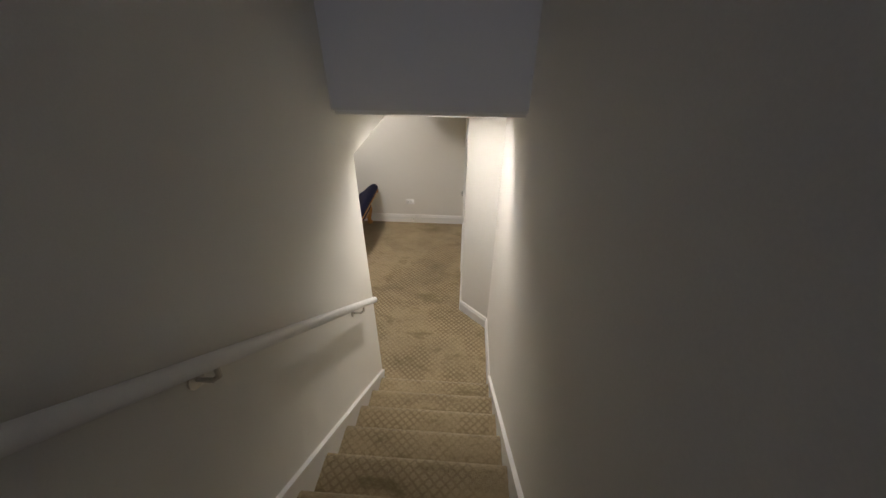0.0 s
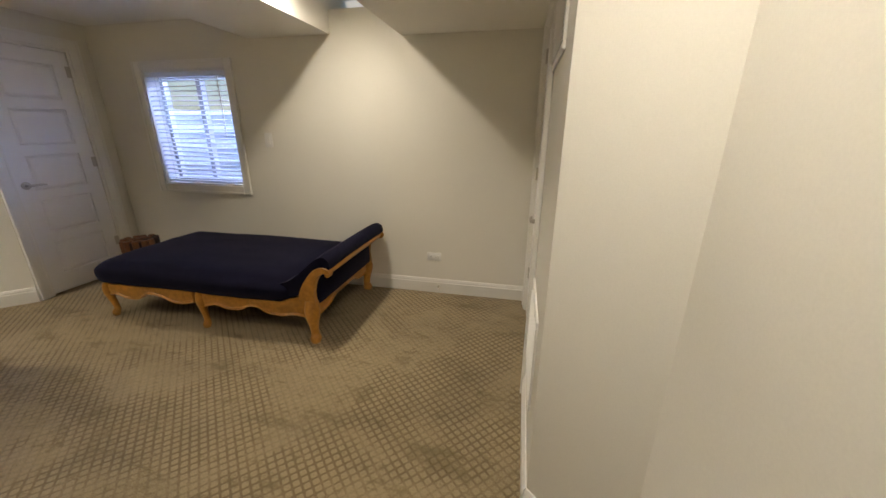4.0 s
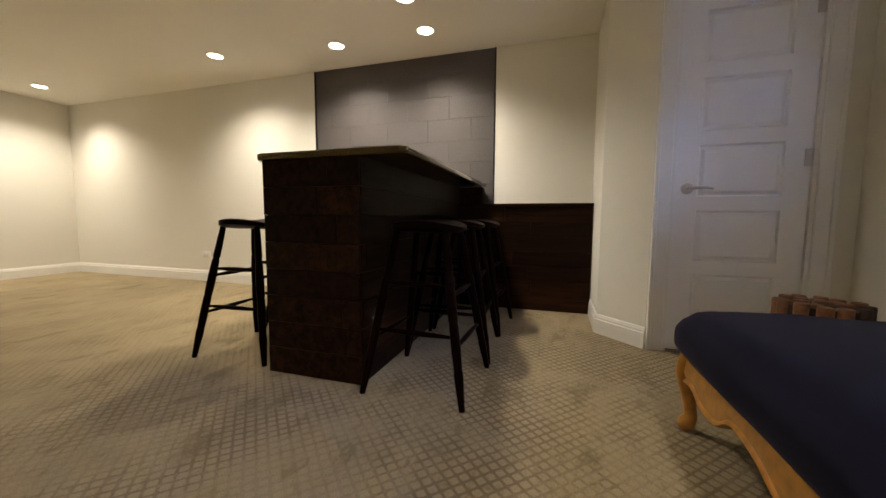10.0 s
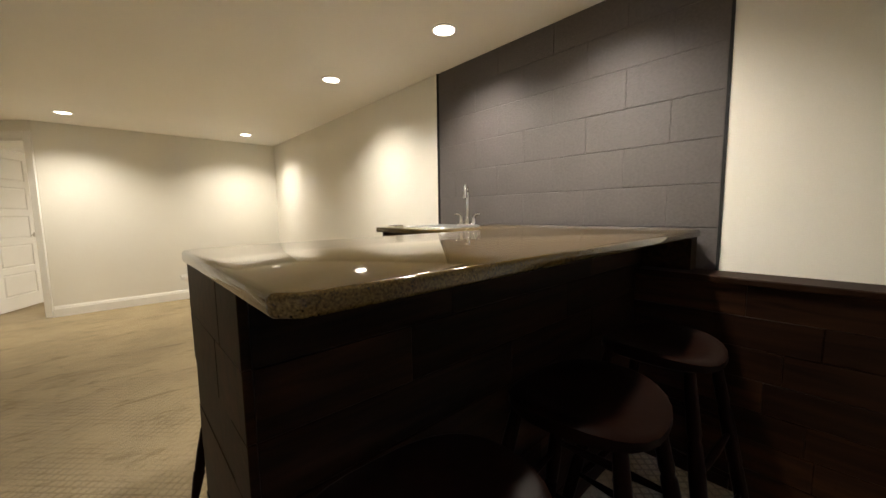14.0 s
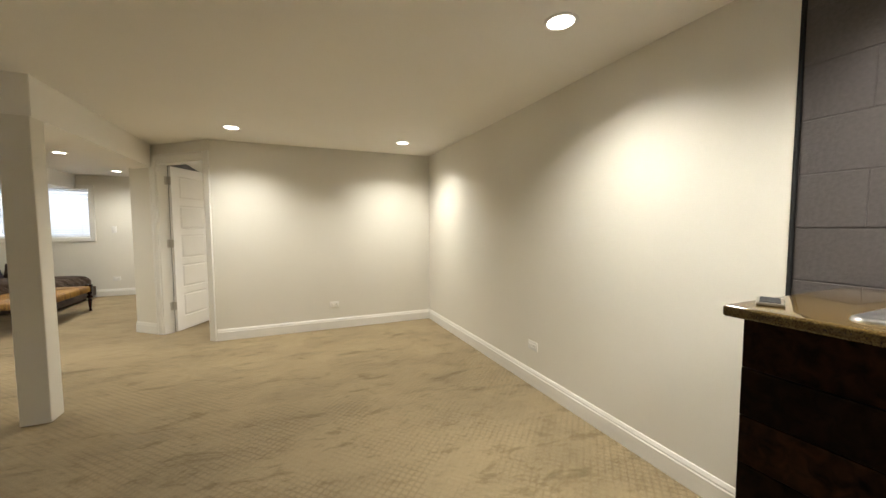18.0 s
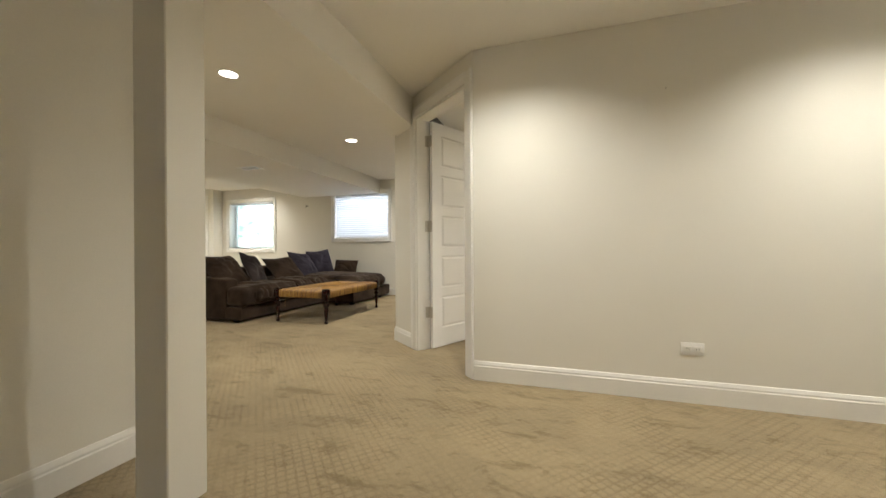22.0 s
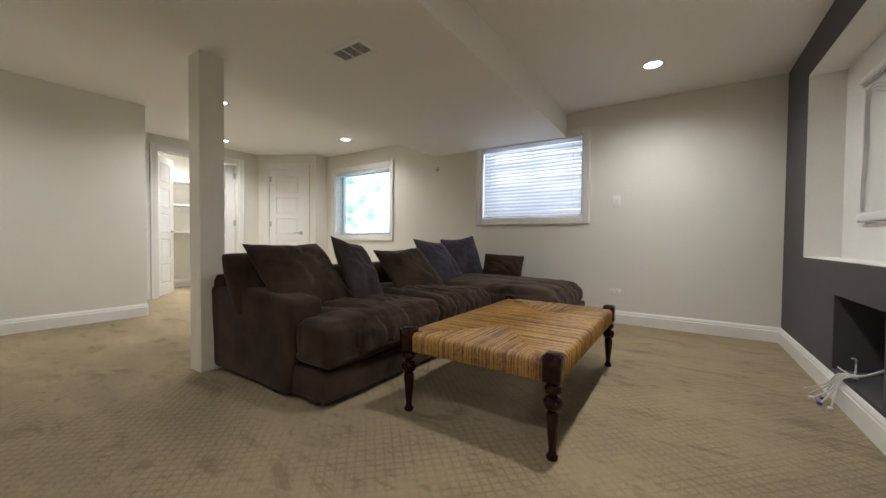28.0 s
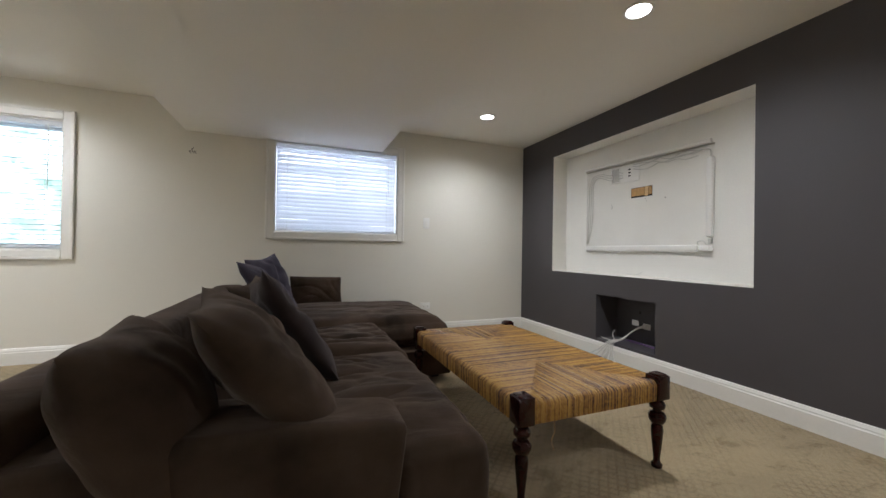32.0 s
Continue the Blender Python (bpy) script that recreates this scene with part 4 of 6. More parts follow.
def pillow_mesh(w, h, t, seed, dent=0.0, n=16, plump=0.0):
    """Scatter cushion standing in its x-z plane, with pinched edges, pointed corners and creases."""
    bm = bmesh.new()
    for side in (1, -1):
        grid = []
        for j in range(n + 1):
            row = []
            for i in range(n + 1):
                u, v = -1 + 2 * i / n, -1 + 2 * j / n
                e = max(0.0, (1 - abs(u) ** 2.6) * (1 - abs(v) ** 2.6)) ** 0.62
                x = u * w / 2 * (1 - 0.07 * (1 - v * v) * abs(u) ** 2)
                z = v * h / 2 * (1 - 0.07 * (1 - u * u) * abs(v) ** 2)
                x, z = x * (1 - plump * v ** 4), z * (1 - plump * u ** 4)
                s = Vector((x * 6 + seed, z * 6 - seed, side * 2.0))
                y = side * t / 2 * e * (1 + 0.32 * noise.noise(s * 0.6)) + 0.014 * e * noise.noise(s * 2.2) - 0.016 * e * abs(noise.noise(s * 1.1 + Vector((4, 1, 0))))
                y -= side * 0.016 * e * (1 - min(1, abs(noise.noise(Vector((x * 2.2 + seed, z * 6.5 + 2.0 * noise.noise(s * 0.5), seed)))) * 2.4)) ** 3
                if dent:
                    z -= dent * (1 - u * u) * max(v, 0) ** 2
                row.append(bm.verts.new((x, y, z)))
            grid.append(row)
        for j in range(n):
            for i in range(n):
                f = (grid[j][i], grid[j][i + 1], grid[j + 1][i + 1], grid[j + 1][i])
                bm.faces.new(f if side < 0 else f[::-1])
    bmesh.ops.remove_doubles(bm, verts=bm.verts, dist=1e-4)
    return bm


def extrude_outline(bm, pts, y0, y1):
    """Closed outline in x-z pushed from y0 to y1."""
    a = [bm.verts.new((x, y0, z)) for x, z in pts]
    b = [bm.verts.new((x, y1, z)) for x, z in pts]
    n = len(pts)
    for i in range(n):
        bm.faces.new((a[i], a[(i + 1) % n], b[(i + 1) % n], b[i]))
    bm.faces.new(a[::-1])
    bm.faces.new(b)


# ---- television wall ----
depth = 0.19
bm = bmesh.new()
y0, y1, z0, z1 = NIC
xb = TVX - depth
box(bm, xb - 0.03, y0 - 0.02, z0 - 0.02, xb, y1 + 0.02, z1 + 0.02)
for a in ((xb, y0, z0, TVX - 0.001, y0 + 0.004, z1), (xb, y1 - 0.004, z0, TVX - 0.001, y1, z1), (xb, y0 + 0.004, z0, TVX - 0.001, y1 - 0.004, z0 + 0.004), (xb, y0 + 0.004, z1 - 0.004, TVX - 0.001, y1 - 0.004, z1)):
    box(bm, *a)
setting("wall_niche", bm, NICHE, "white primed drywall lining of the television niche", "niche")
bm = bmesh.new()
y0, y1, z0, z1 = REC
xr = TVX - 0.27
box(bm, xr - 0.03, y0 - 0.02, z0 - 0.02, xr, y1 + 0.02, z1 + 0.02)
for a in ((xr, y0, z0, TVX - 0.001, y0 + 0.004, z1), (xr, y1 - 0.004, z0, TVX - 0.001, y1, z1), (xr, y0 + 0.004, z0, TVX - 0.001, y1 - 0.004, z0 + 0.004), (xr, y0 + 0.004, z1 - 0.004, TVX - 0.001, y1 - 0.004, z1)):
    box(bm, *a)
setting("wall_recess", bm, CHAR, "charcoal painted media recess low in the wall", "recess")

race = thing("cable_raceway", "white plastic cable raceway loop fixed round the empty screen area", "raceway")
part("lower_duct", bm_box(xb, -5.97, 0.992, xb + 0.036, -4.82, 1.046, 0.014, 3), PLASTIC, race, smooth=40)
part("side_duct", bm_box(xb, -4.757, 1.105, xb + 0.032, -4.708, 1.705, 0.012, 3), PLASTIC, race, smooth=40)
part("side_duct", bm_box(xb, -5.990, 1.06, xb + 0.014, -5.976, 1.80, 0.004), PLASTIC, race, smooth=40)
bm = bmesh.new()
tube(bm, [(xb + 0.018, -5.99, 1.848), (xb + 0.018, -5.35, 1.836), (xb + 0.018, -4.73, 1.824)], 0.018, 12)
part("upper_duct", bm, PLASTIC, race, smooth=40)
bm = bmesh.new()
tube(bm, [(xb + 0.012, -5.99, 1.820), (xb + 0.012, -5.35, 1.807), (xb + 0.012, -4.71, 1.800)], 0.006, 8)
part("metal_rail", bm, NICKEL, race, "thin grey metal rail", smooth=40)
bm = bmesh.new()
box(bm, xb, -5.558, 1.640, xb + 0.010, -5.350, 1.795, 0.003)
for a in ((-5.665, 1.650, -5.650, 1.800), (-5.565, 1.650, -5.555, 1.800), (-5.650, 1.650, -5.565, 1.662), (-5.650, 1.788, -5.565, 1.800)):
    box(bm, xb, a[0], a[1], xb + 0.016, a[2], a[3], 0.002)
part("junction_plate", bm, PLASTIC, race, "white plate with sockets beside an open box")
part("box_back", bm_box(xb, -5.650, 1.662, xb + 0.003, -5.565, 1.788), BOXGREY, race, "grey sheet coloured as the shade inside the open box")
for k in range(3):
    part("socket", bm_box(xb + 0.010, -5.462, 1.690 + 0.030 * k, xb + 0.013, -5.438, 1.702 + 0.030 * k, 0.001), BLACK, race, "small dark socket")
part("end_cap", bm_box(xb, -4.80, 1.000, xb + 0.05, -4.715, 1.040, 0.010, 2), PLASTIC, race, smooth=40)
part("end_cap", bm_box(xb, -4.745, 1.055, xb + 0.022, -4.720, 1.095, 0.003), GREYWIRE, race, "grey duct connector")


def wire(pts, r, name, mat, parent, label="", steps=5):
    """Thin cord drawn smoothly through its points."""
    fine = []
    for i in range(len(pts) - 1):
        p0, p1, p2, p3 = [Vector(pts[min(max(j, 0), len(pts) - 1)]) for j in (i - 1, i, i + 1, i + 2)]
        for k in range(steps):
            u = k / steps
            fine.append(0.5 * ((2 * p1) + (p2 - p0) * u + (2 * p0 - 5 * p1 + 4 * p2 - p3) * u * u + (3 * p1 - p0 - 3 * p2 + p3) * u ** 3))
    fine.append(Vector(pts[-1]))
    bm = bmesh.new()
    tube(bm, fine, r, 6)
    return part(name, bm, mat, parent, label, smooth=60)


rnd = random.Random(5)
for k in range(3):
    wire([(xb + 0.012, -5.97 + 0.008 * k, 1.07), (xb + 0.02, -5.945 + 0.022 * k, 1.20 + 0.02 * k), (xb + 0.014, -5.945 + 0.026 * k, 1.45), (xb + 0.016, -5.935 + 0.022 * k, 1.66), (xb + 0.026, -5.875 + 0.02 * k, 1.755 - 0.012 * k), (xb + 0.028, -5.76, 1.765 - 0.02 * k), (xb + 0.02, -5.66, 1.735 - 0.025 * k), (xb + 0.022, -5.56, 1.745 - 0.03 * k), (xb + 0.012, -5.52, 1.73 - 0.02 * k)], 0.0036, "cable", GREYWIRE, race, "thin grey wire")
for k in range(3):
    y, pts = -5.40, []
    while y < -4.76:
        pts.append((xb + 0.012 + 0.012 * rnd.random(), y, 1.782 - 0.020 * k + rnd.uniform(-0.018, 0.012)))
        y += rnd.uniform(0.05, 0.09)
    wire(pts, 0.0033, "cable", GREYWIRE, race, "thin grey wire")
wire([(xb + 0.02, -5.05, 1.755), (xb + 0.018, -4.92, 1.762), (xb + 0.018, -4.79, 1.772), (xb + 0.018, -4.735, 1.755), (xb + 0.018, -4.73, 1.70)], 0.0036, "cable", GREYWIRE, race, "thin grey wire")
wire([(xb + 0.03, -4.81, 1.05), (xb + 0.045, -4.80, 1.07), (xb + 0.04, -4.765, 1.075), (xb + 0.03, -4.75, 1.05)], 0.0045, "cable", CABLE, race)
wire([(xb + 0.004, -5.486, 0.800), (xb + 0.02, -5.45, 0.785), (xb + 0.024, -5.38, 0.778), (xb + 0.02, -5.33, 0.790), (xb + 0.004, -5.307, 0.812)], 0.003, "cable", CABLE, race, "short white wire over the niche floor")
cut = thing("wall_cutout", "rectangular cut in the drywall showing a raw pine stud", "cutout")
# black sheet painted as the shade within the cut
part("opening", bm_box(xb - 0.002, -5.438, 1.484, xb + 0.0015, -5.222, 1.574), BLACK, cut)
part("stud", bm_box(xb - 0.0015, -5.434, 1.498, xb + 0.003, -5.296, 1.570), RAWWOOD, cut, "raw pine backing")
part("stud", bm_box(xb - 0.0015, -5.292, 1.488, xb + 0.0035, -5.262, 1.572), RAWPALE, cut, "pale pine strip")
part("stud", bm_box(xb - 0.0015, -5.258, 1.498, xb + 0.003, -5.226, 1.570), RAWWOOD, cut)
holes = thing("screw_holes", "small screw holes in the white niche drywall", "screw holes")
# black discs on the surface, coloured as the dark inside each hole
for yy, zz in ((-5.668, 1.446), (-5.655, 1.43), (-5.66, 1.415), (-5.291, 1.462), (-5.28, 1.44), (-5.099, 1.449), (-4.77, 1.16)):
    bm = bmesh.new()
    revolve(bm, [(0.0, 0), (0.0035, 0), (0.0035, 0.0012), (0.0, 0.0012)], 8, Matrix.Translation((xb, yy, zz)) @ Matrix.Rotation(radians(90), 4, "Y"))
    part("hole", bm, BLACK, holes)

cords = thing("loose_cables", "loose white and purple cables spilling from the wall recess", "cables")
part("wall_plate", bm_box(xr, -5.475, 0.300, xr + 0.008, -5.405, 0.350, 0.002), PLASTIC, cords)
part("wall_plate", bm_box(xr, -5.355, 0.285, xr + 0.012, -5.285, 0.335, 0.002), PLASTIC, cords)
part("socket", bm_box(xr, -5.400, 0.415, xr + 0.005, -5.380, 0.440, 0.002), BLACK, cords)
for k in range(6):
    o, q = rnd.uniform(-0.012, 0.012), rnd.uniform(-0.015, 0.015)
    end = (TVX + 0.075 + 0.025 * (k % 3) + q, -5.36 - 0.052 * k + q, 0.010 + 0.004 * (k % 3))
    wire([(xr + 0.012, -5.335 + o, 0.305 + o), (xr + 0.07, -5.345 + o, 0.300 + o), (TVX - 0.13, -5.375 + o, 0.255 + o), (TVX - 0.05, -5.405 + 1.5 * o, 0.195 + 0.6 * o), (TVX + 0.018, -5.425 - 0.010 * k, 0.160 + 0.006 * (k % 3)), (TVX + 0.045, -5.41 - 0.03 * k, 0.085), end], 0.0040, "cable", CABLE, cords)
    if k < 4:
        part("plug", bm_box(end[0] - 0.010, end[1] - 0.018, end[2] - 0.006, end[0] + 0.010, end[1] + 0.010, end[2] + 0.010, 0.003), BLUEPLUG if k % 2 else CABLE, cords, "blue connector" if k % 2 else "")
wire([(TVX - 0.02, -5.42, 0.172), (TVX - 0.04, -5.47, 0.185), (TVX - 0.05, -5.50, 0.225), (TVX - 0.04, -5.47, 0.262), (TVX - 0.02, -5.45, 0.268)], 0.0042, "cable", CABLE, cords, "white cable curling up")
wire([(TVX - 0.04, -5.43, 0.170), (TVX - 0.03, -5.50, 0.168), (TVX - 0.02, -5.56, 0.172), (TVX - 0.01, -5.60, 0.178)], 0.0040, "cable", CABLE, cords)
wire([(xr + 0.06, -5.46, 0.162), (xr + 0.10, -5.34, 0.175), (xr + 0.12, -5.22, 0.170), (xr + 0.10, -5.14, 0.165), (xr + 0.11, -5.07, 0.164)], 0.0036, "cable", PURPLE, cords, "purple wire")
wire([(xr + 0.08, -5.48, 0.162), (xr + 0.12, -5.36, 0.168), (xr + 0.09, -5.25, 0.164), (xr + 0.13, -5.16, 0.163)], 0.0030, "cable", PURPLE, cords, "purple wire")


# ---- plates, grilles and vent ----
def plate_on(m, name, label, cat, w, h, kind="outlet", group=""):
    """Wall plate with x across, z up, standing on +y of the frame m."""
    ob = thing(name, label, cat, m, group)
    part("plate", bm_box(-w / 2, 0, -h / 2, w / 2, 0.006, h / 2, 0.0025, 2), PLASTIC, ob, smooth=40)
    if kind == "outlet":
        for s in (-1, 1):
            part("socket", bm_box(s * w * 0.21 - w * 0.17, 0.005, -h * 0.21, s * w * 0.21 + w * 0.17, 0.0085, h * 0.21, 0.002), TRIM, ob)
            for e in (-1, 1):
                part("slot", bm_box(s * w * 0.21 + e * 0.006 - 0.001, 0.0082, -0.006, s * w * 0.21 + e * 0.006 + 0.001, 0.0088, 0.006), BLACK, ob)
    else:
        part("rocker", bm_box(-0.016, 0.005, -0.033, 0.016, 0.010, 0.033, 0.002), TRIM, ob)
    return ob


def on(p0, p1, s, z):
    return along(p0, p1) @ Matrix.Translation((s, 0, z))


G = "wall outlets"
outlet = "white horizontal duplex wall outlet above the baseboard"
plate_on(on((EASTA, NORTH), (-3.6, NORTH), EASTA + 0.314, 0.344), "wall_outlet", outlet, "outlet", 0.125, 0.075, group=G)
plate_on(on((WEST, 1.19), (WEST, SOUTHB), 1.19 + 0.439, 0.334), "wall_outlet", outlet, "outlet", 0.12, 0.075, group=G)
plate_on(on((WEST, SOUTHB), (0, SOUTHB), -3.183 - WEST, 0.317), "wall_outlet", outlet, "outlet", 0.12, 0.075, group=G)
plate_on(on((0, SOUTHC), (5, SOUTHC), 0.451, 0.331), "wall_outlet", outlet, "outlet", 0.12, 0.075, group=G)
plate_on(on((4.80, -4.22), (4.80, -1.57), 4.22 - 2.95, 0.31), "wall_outlet", outlet, "outlet", 0.12, 0.075, group=G)
plate_on(on((WEST, SOUTHC), (0, SOUTHC), 2.42, 0.30), "wall_outlet", "white wall outlet in the bedroom", "outlet", 0.12, 0.075, group=G)
plate_on(on((EASTA, NORTH), (-3.6, NORTH), EASTA + 1.839, 1.332), "light_switch", "white wall switch plate beside the window", "switch", 0.075, 0.125, "switch")
plate_on(on((0, SOUTHC), (5, SOUTHC), 0.451, 1.285), "light_switch", "white rocker light switch beside the wide window", "switch", 0.075, 0.125, "switch")
plate_on(on((-0.62, -1.57), (-0.62, 2.02), 0.62, 1.18), "light_switch", "white double switch plate on the stair wall", "switch", 0.115, 0.125, "switch")


# flat grey in place of the shade inside the duct behind the slats
GRILLEBACK = material("duct_shade_grey", (0.32, 0.31, 0.29), 0.6, stain=(20, 0.1))


def grille(y0, y1, z0, z1, label):
    ob = thing("air_grille", label, "air grille", along((EASTA, y0), (EASTA, y1)), "return air grilles")
    w, h = y1 - y0, z1 - z0
    bm = bmesh.new()
    for a in ((0, 0, w, 0.028), (0, h - 0.028, w, h), (0, 0.028, 0.028, h - 0.028), (w - 0.028, 0.028, w, h - 0.028)):
        box(bm, a[0], 0, z0 + a[1], a[2], 0.010, z0 + a[3], 0.003)
    for f in (1 / 3, 2 / 3):
        box(bm, w * f - 0.008, 0, z0 + 0.028, w * f + 0.008, 0.009, z0 + h - 0.028)
    part("frame", bm, TRIM, ob)
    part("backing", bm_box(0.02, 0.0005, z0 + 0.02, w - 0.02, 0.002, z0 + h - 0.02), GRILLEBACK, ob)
    me = finish(bm_box(0.028, -0.009, -0.0012, w - 0.028, 0.009, 0.0012), TRIM)
    n = int((h - 0.07) / 0.0155)
    for k in range(n):
        s = new("slat", me)
        s.parent = ob
        s.matrix_basis = pose(0, 0.0075, z0 + 0.036 + k * 0.0155, -38)


grille(3.42, 3.87, 0.32, 0.735, "white louvred return air grille low on the wall")
grille(3.45, 3.93, 1.66, 2.04, "white louvred return air grille high on the wall")

vent = thing("ceiling_vent", "white rectangular ceiling register with dark openings", "ceiling vent", pose(1.615, -4.31, BEAM))
bm = bmesh.new()
for a in ((-0.155, -0.085, 0.155, -0.055), (-0.155, 0.055, 0.155, 0.085), (-0.155, -0.055, -0.12, 0.055), (0.12, -0.055, 0.155, 0.055), (-0.045, -0.055, -0.035, 0.055), (0.035, -0.055, 0.045, 0.055)):
    box(bm, a[0], a[1], -0.007, a[2], a[3], 0.0, 0.002)
part("frame", bm, TRIM, vent)
# black sheet coloured as the darkness of the duct above the louvres
part("backing", bm_box(-0.13, -0.07, -0.001, 0.13, 0.07, 0.001), BLACK, vent)
for k in range(8):
    part("louvre", bm_box(-0.12, -0.05 + k * 0.0135, -0.006, 0.12, -0.047 + k * 0.0135, -0.001), NICKEL, vent)
stop = thing("door_stop", "small brass spring door stop on the baseboard", "door stop", pose(-0.27, NORTH - 0.017, 0.065))
bm = bmesh.new()
tube(bm, [(0, 0, 0), (0, -0.055, 0)], [0.012, 0.007], 10)
part("spring", bm, NICKEL, stop, smooth=40)
bm = bmesh.new()
tube(bm, [(0, -0.055, 0), (0, -0.068, 0)], 0.010, 10)
part("tip", bm, PLASTIC, stop, smooth=40)

# ---- block wall behind the bar ----
rnd = random.Random(11)
bl, bh, gap = 0.4225, 0.2, 0.004
col0 = 1.195
blockwall = thing("block_wall", "grey painted concrete block wall behind the bar", "block wall", kind="structure")
shapes = {}
z = 0.088 - 0.204 + gap / 2
row = 0
while z < CEIL - 0.02:
    lo, hi = max(z, 0.0), min(z + bh, CEIL - 0.004)
    y = 2.873 + 0.00125 - 10 * (bl + 0.0025) - (0.2125 if row % 2 else 0.0)
    while y < 3.08:
        a, b = max(y, col0), min(y + bl, 3.085)
        if b - a > 0.03:
            key = (round(b - a, 3), round(hi - lo, 3))
            if key not in shapes:
                shapes[key] = finish(bm_box(-0.055, 0, 0, 0.0, b - a, hi - lo, 0.0018, 1), BLOCK)
            k = new("block", shapes[key])
            k.parent = blockwall
            k.matrix_basis = pose(WEST - 0.006 + rnd.uniform(-0.001, 0.001), a, lo, 0, rnd.uniform(-0.08, 0.08), rnd.uniform(-0.08, 0.08))
        y += bl + 0.0025
    z += bh + gap
    row += 1
bm = bmesh.new()
box(bm, WEST - 0.06, 1.195, 0, WEST - 0.0085, 3.085, CEIL)
part("mortar", bm, BLOCK, blockwall, "painted mortar joints")
bm = bmesh.new()
box(bm, WEST - 0.10, 1.182, 0, WEST + 0.004, 1.192, CEIL)
box(bm, WEST - 0.10, 3.086, 0, WEST + 0.004, 3.098, CEIL)
setting("trim", bm, BLACK, "dark gap between block wall and drywall", "joint")


# ---- bar ----
def planked(parent, along_axis, u0, u1, z0, z1, fixed, thick, mat, seed, rows=8):
    """Board rows with staggered butt joints on a panel; u runs along the axis, fixed is the face plane."""
    r = random.Random(seed)
    hgt = (z1 - z0) / rows
    for k in range(rows):
        u = u0 - r.uniform(0, 0.5)
        while u < u1 - 0.02:
            ln = r.uniform(0.45, 0.95)
            a, b = max(u, u0), min(u + ln, u1)
            if b - a > 0.03:
                out = r.uniform(0.0, 0.003)
                if along_axis == "x":
                    bm = bm_box(a + 0.001, fixed, z0 + k * hgt + 0.001, b - 0.001, fixed + math.copysign(thick + out, thick), z0 + (k + 1) * hgt - 0.001, 0.0015)
                else:
                    bm = bm_box(fixed, a + 0.001, z0 + k * hgt + 0.001, fixed + math.copysign(thick + out, thick), b - 0.001, z0 + (k + 1) * hgt - 0.001, 0.0015)
                part("board", bm, mat, parent)
            u += ln


BX0, BX1, BY0, BY1, BTOP = -4.44, -2.645, 2.262, 2.785, 1.07
bar = thing("bar_cabinet", "dark espresso plank-clad basement bar", "bar")
part("carcass", bm_box(BX0, BY0 + 0.012, 0, BX1, BY1, BTOP), BARWOOD, bar)
planked(bar, "y", BY0, BY1 + 0.014, 0.0, BTOP, BX1, 0.014, BARWOOD, 3, 8)
planked(bar, "x", BX0, BX1, 0.0, BTOP, BY1, 0.014, BARWOOD, 4, 8)
planked(bar, "x", -3.80, BX1, 0.0, BTOP, BY0 + 0.012, -0.012, BARWOOD, 6, 8)
sinkcab = thing("sink_cabinet", "dark espresso plank-clad sink cabinet against the block wall", "cabinet")
part("carcass", bm_box(-4.49, 1.405, 0, -3.83, 2.25, 0.88), BARWOOD, sinkcab)
part("carcass_rear", bm_box(-4.49, 1.405, 0.88, -4.42, 2.25, BTOP), BARWOOD, sinkcab)
planked(sinkcab, "y", 1.391, 2.25, 0.0, BTOP, -3.83, 0.014, BARWOOD, 7, 8)
planked(sinkcab, "x", -4.49, -3.816, 0.0, BTOP, 1.405, -0.014, BARWOOD, 8, 8)


def slab(name, pts, z0, z1, label, hole=None):
    """Stone top from an outline, with eased edges."""
    ob = thing(name, label, "countertop")
    bm = bmesh.new()
    f = bm.faces.new([bm.verts.new((x, y, z0)) for x, y in pts])
    ex = bmesh.ops.extrude_face_region(bm, geom=[f])
    vs = [e for e in ex["geom"] if isinstance(e, bmesh.types.BMVert)]
    bmesh.ops.translate(bm, vec=(0, 0, z1 - z0), verts=vs)
    bmesh.ops.bevel(bm, geom=list(bm.edges), offset=0.010, segments=3, affect="EDGES", profile=0.5)
    part("stone", bm, GRANITE, ob, smooth=35)
    return ob


slab("bar_countertop", [(-4.47, 2.200), (-2.665, 2.200), (-2.620, 2.242), (-2.620, 3.000), (-2.650, 3.030), (-4.47, 3.030)], BTOP, BTOP + 0.034, "polished brown speckled granite bar top with clipped corners")
CT = BTOP + 0.034
sx0, sx1, sy0, sy1 = -4.215, -3.865, 1.565, 1.930
counter = thing("sink_countertop", "polished brown speckled granite sink counter", "countertop")
bm = bmesh.new()
outer = [(-4.50, 1.350), (-3.790, 1.350), (-3.790, 2.196), (-4.50, 2.196)]
inner = [(sx0 + 0.03, sy0 + 0.03), (sx1 - 0.03, sy0 + 0.03), (sx1 - 0.03, sy1 - 0.03), (sx0 + 0.03, sy1 - 0.03)]
ring = {(k, z): [bm.verts.new((x, y, zz)) for x, y in pts] for k, pts in (("o", outer), ("i", inner)) for z, zz in ((0, BTOP), (1, BTOP + 0.033))}
for p, q in ((("o", 1), ("i", 1)), (("i", 0), ("o", 0)), (("o", 0), ("o", 1)), (("i", 1), ("i", 0))):
    for i in range(4):
        j = (i + 1) % 4
        bm.faces.new((ring[p][i], ring[p][j], ring[q][j], ring[q][i]))
rim = [e for e in bm.edges if all(v in ring["o", 0] + ring["o", 1] for v in e.verts)]
bmesh.ops.bevel(bm, geom=rim, offset=0.009, segments=3, affect="EDGES", profile=0.5)
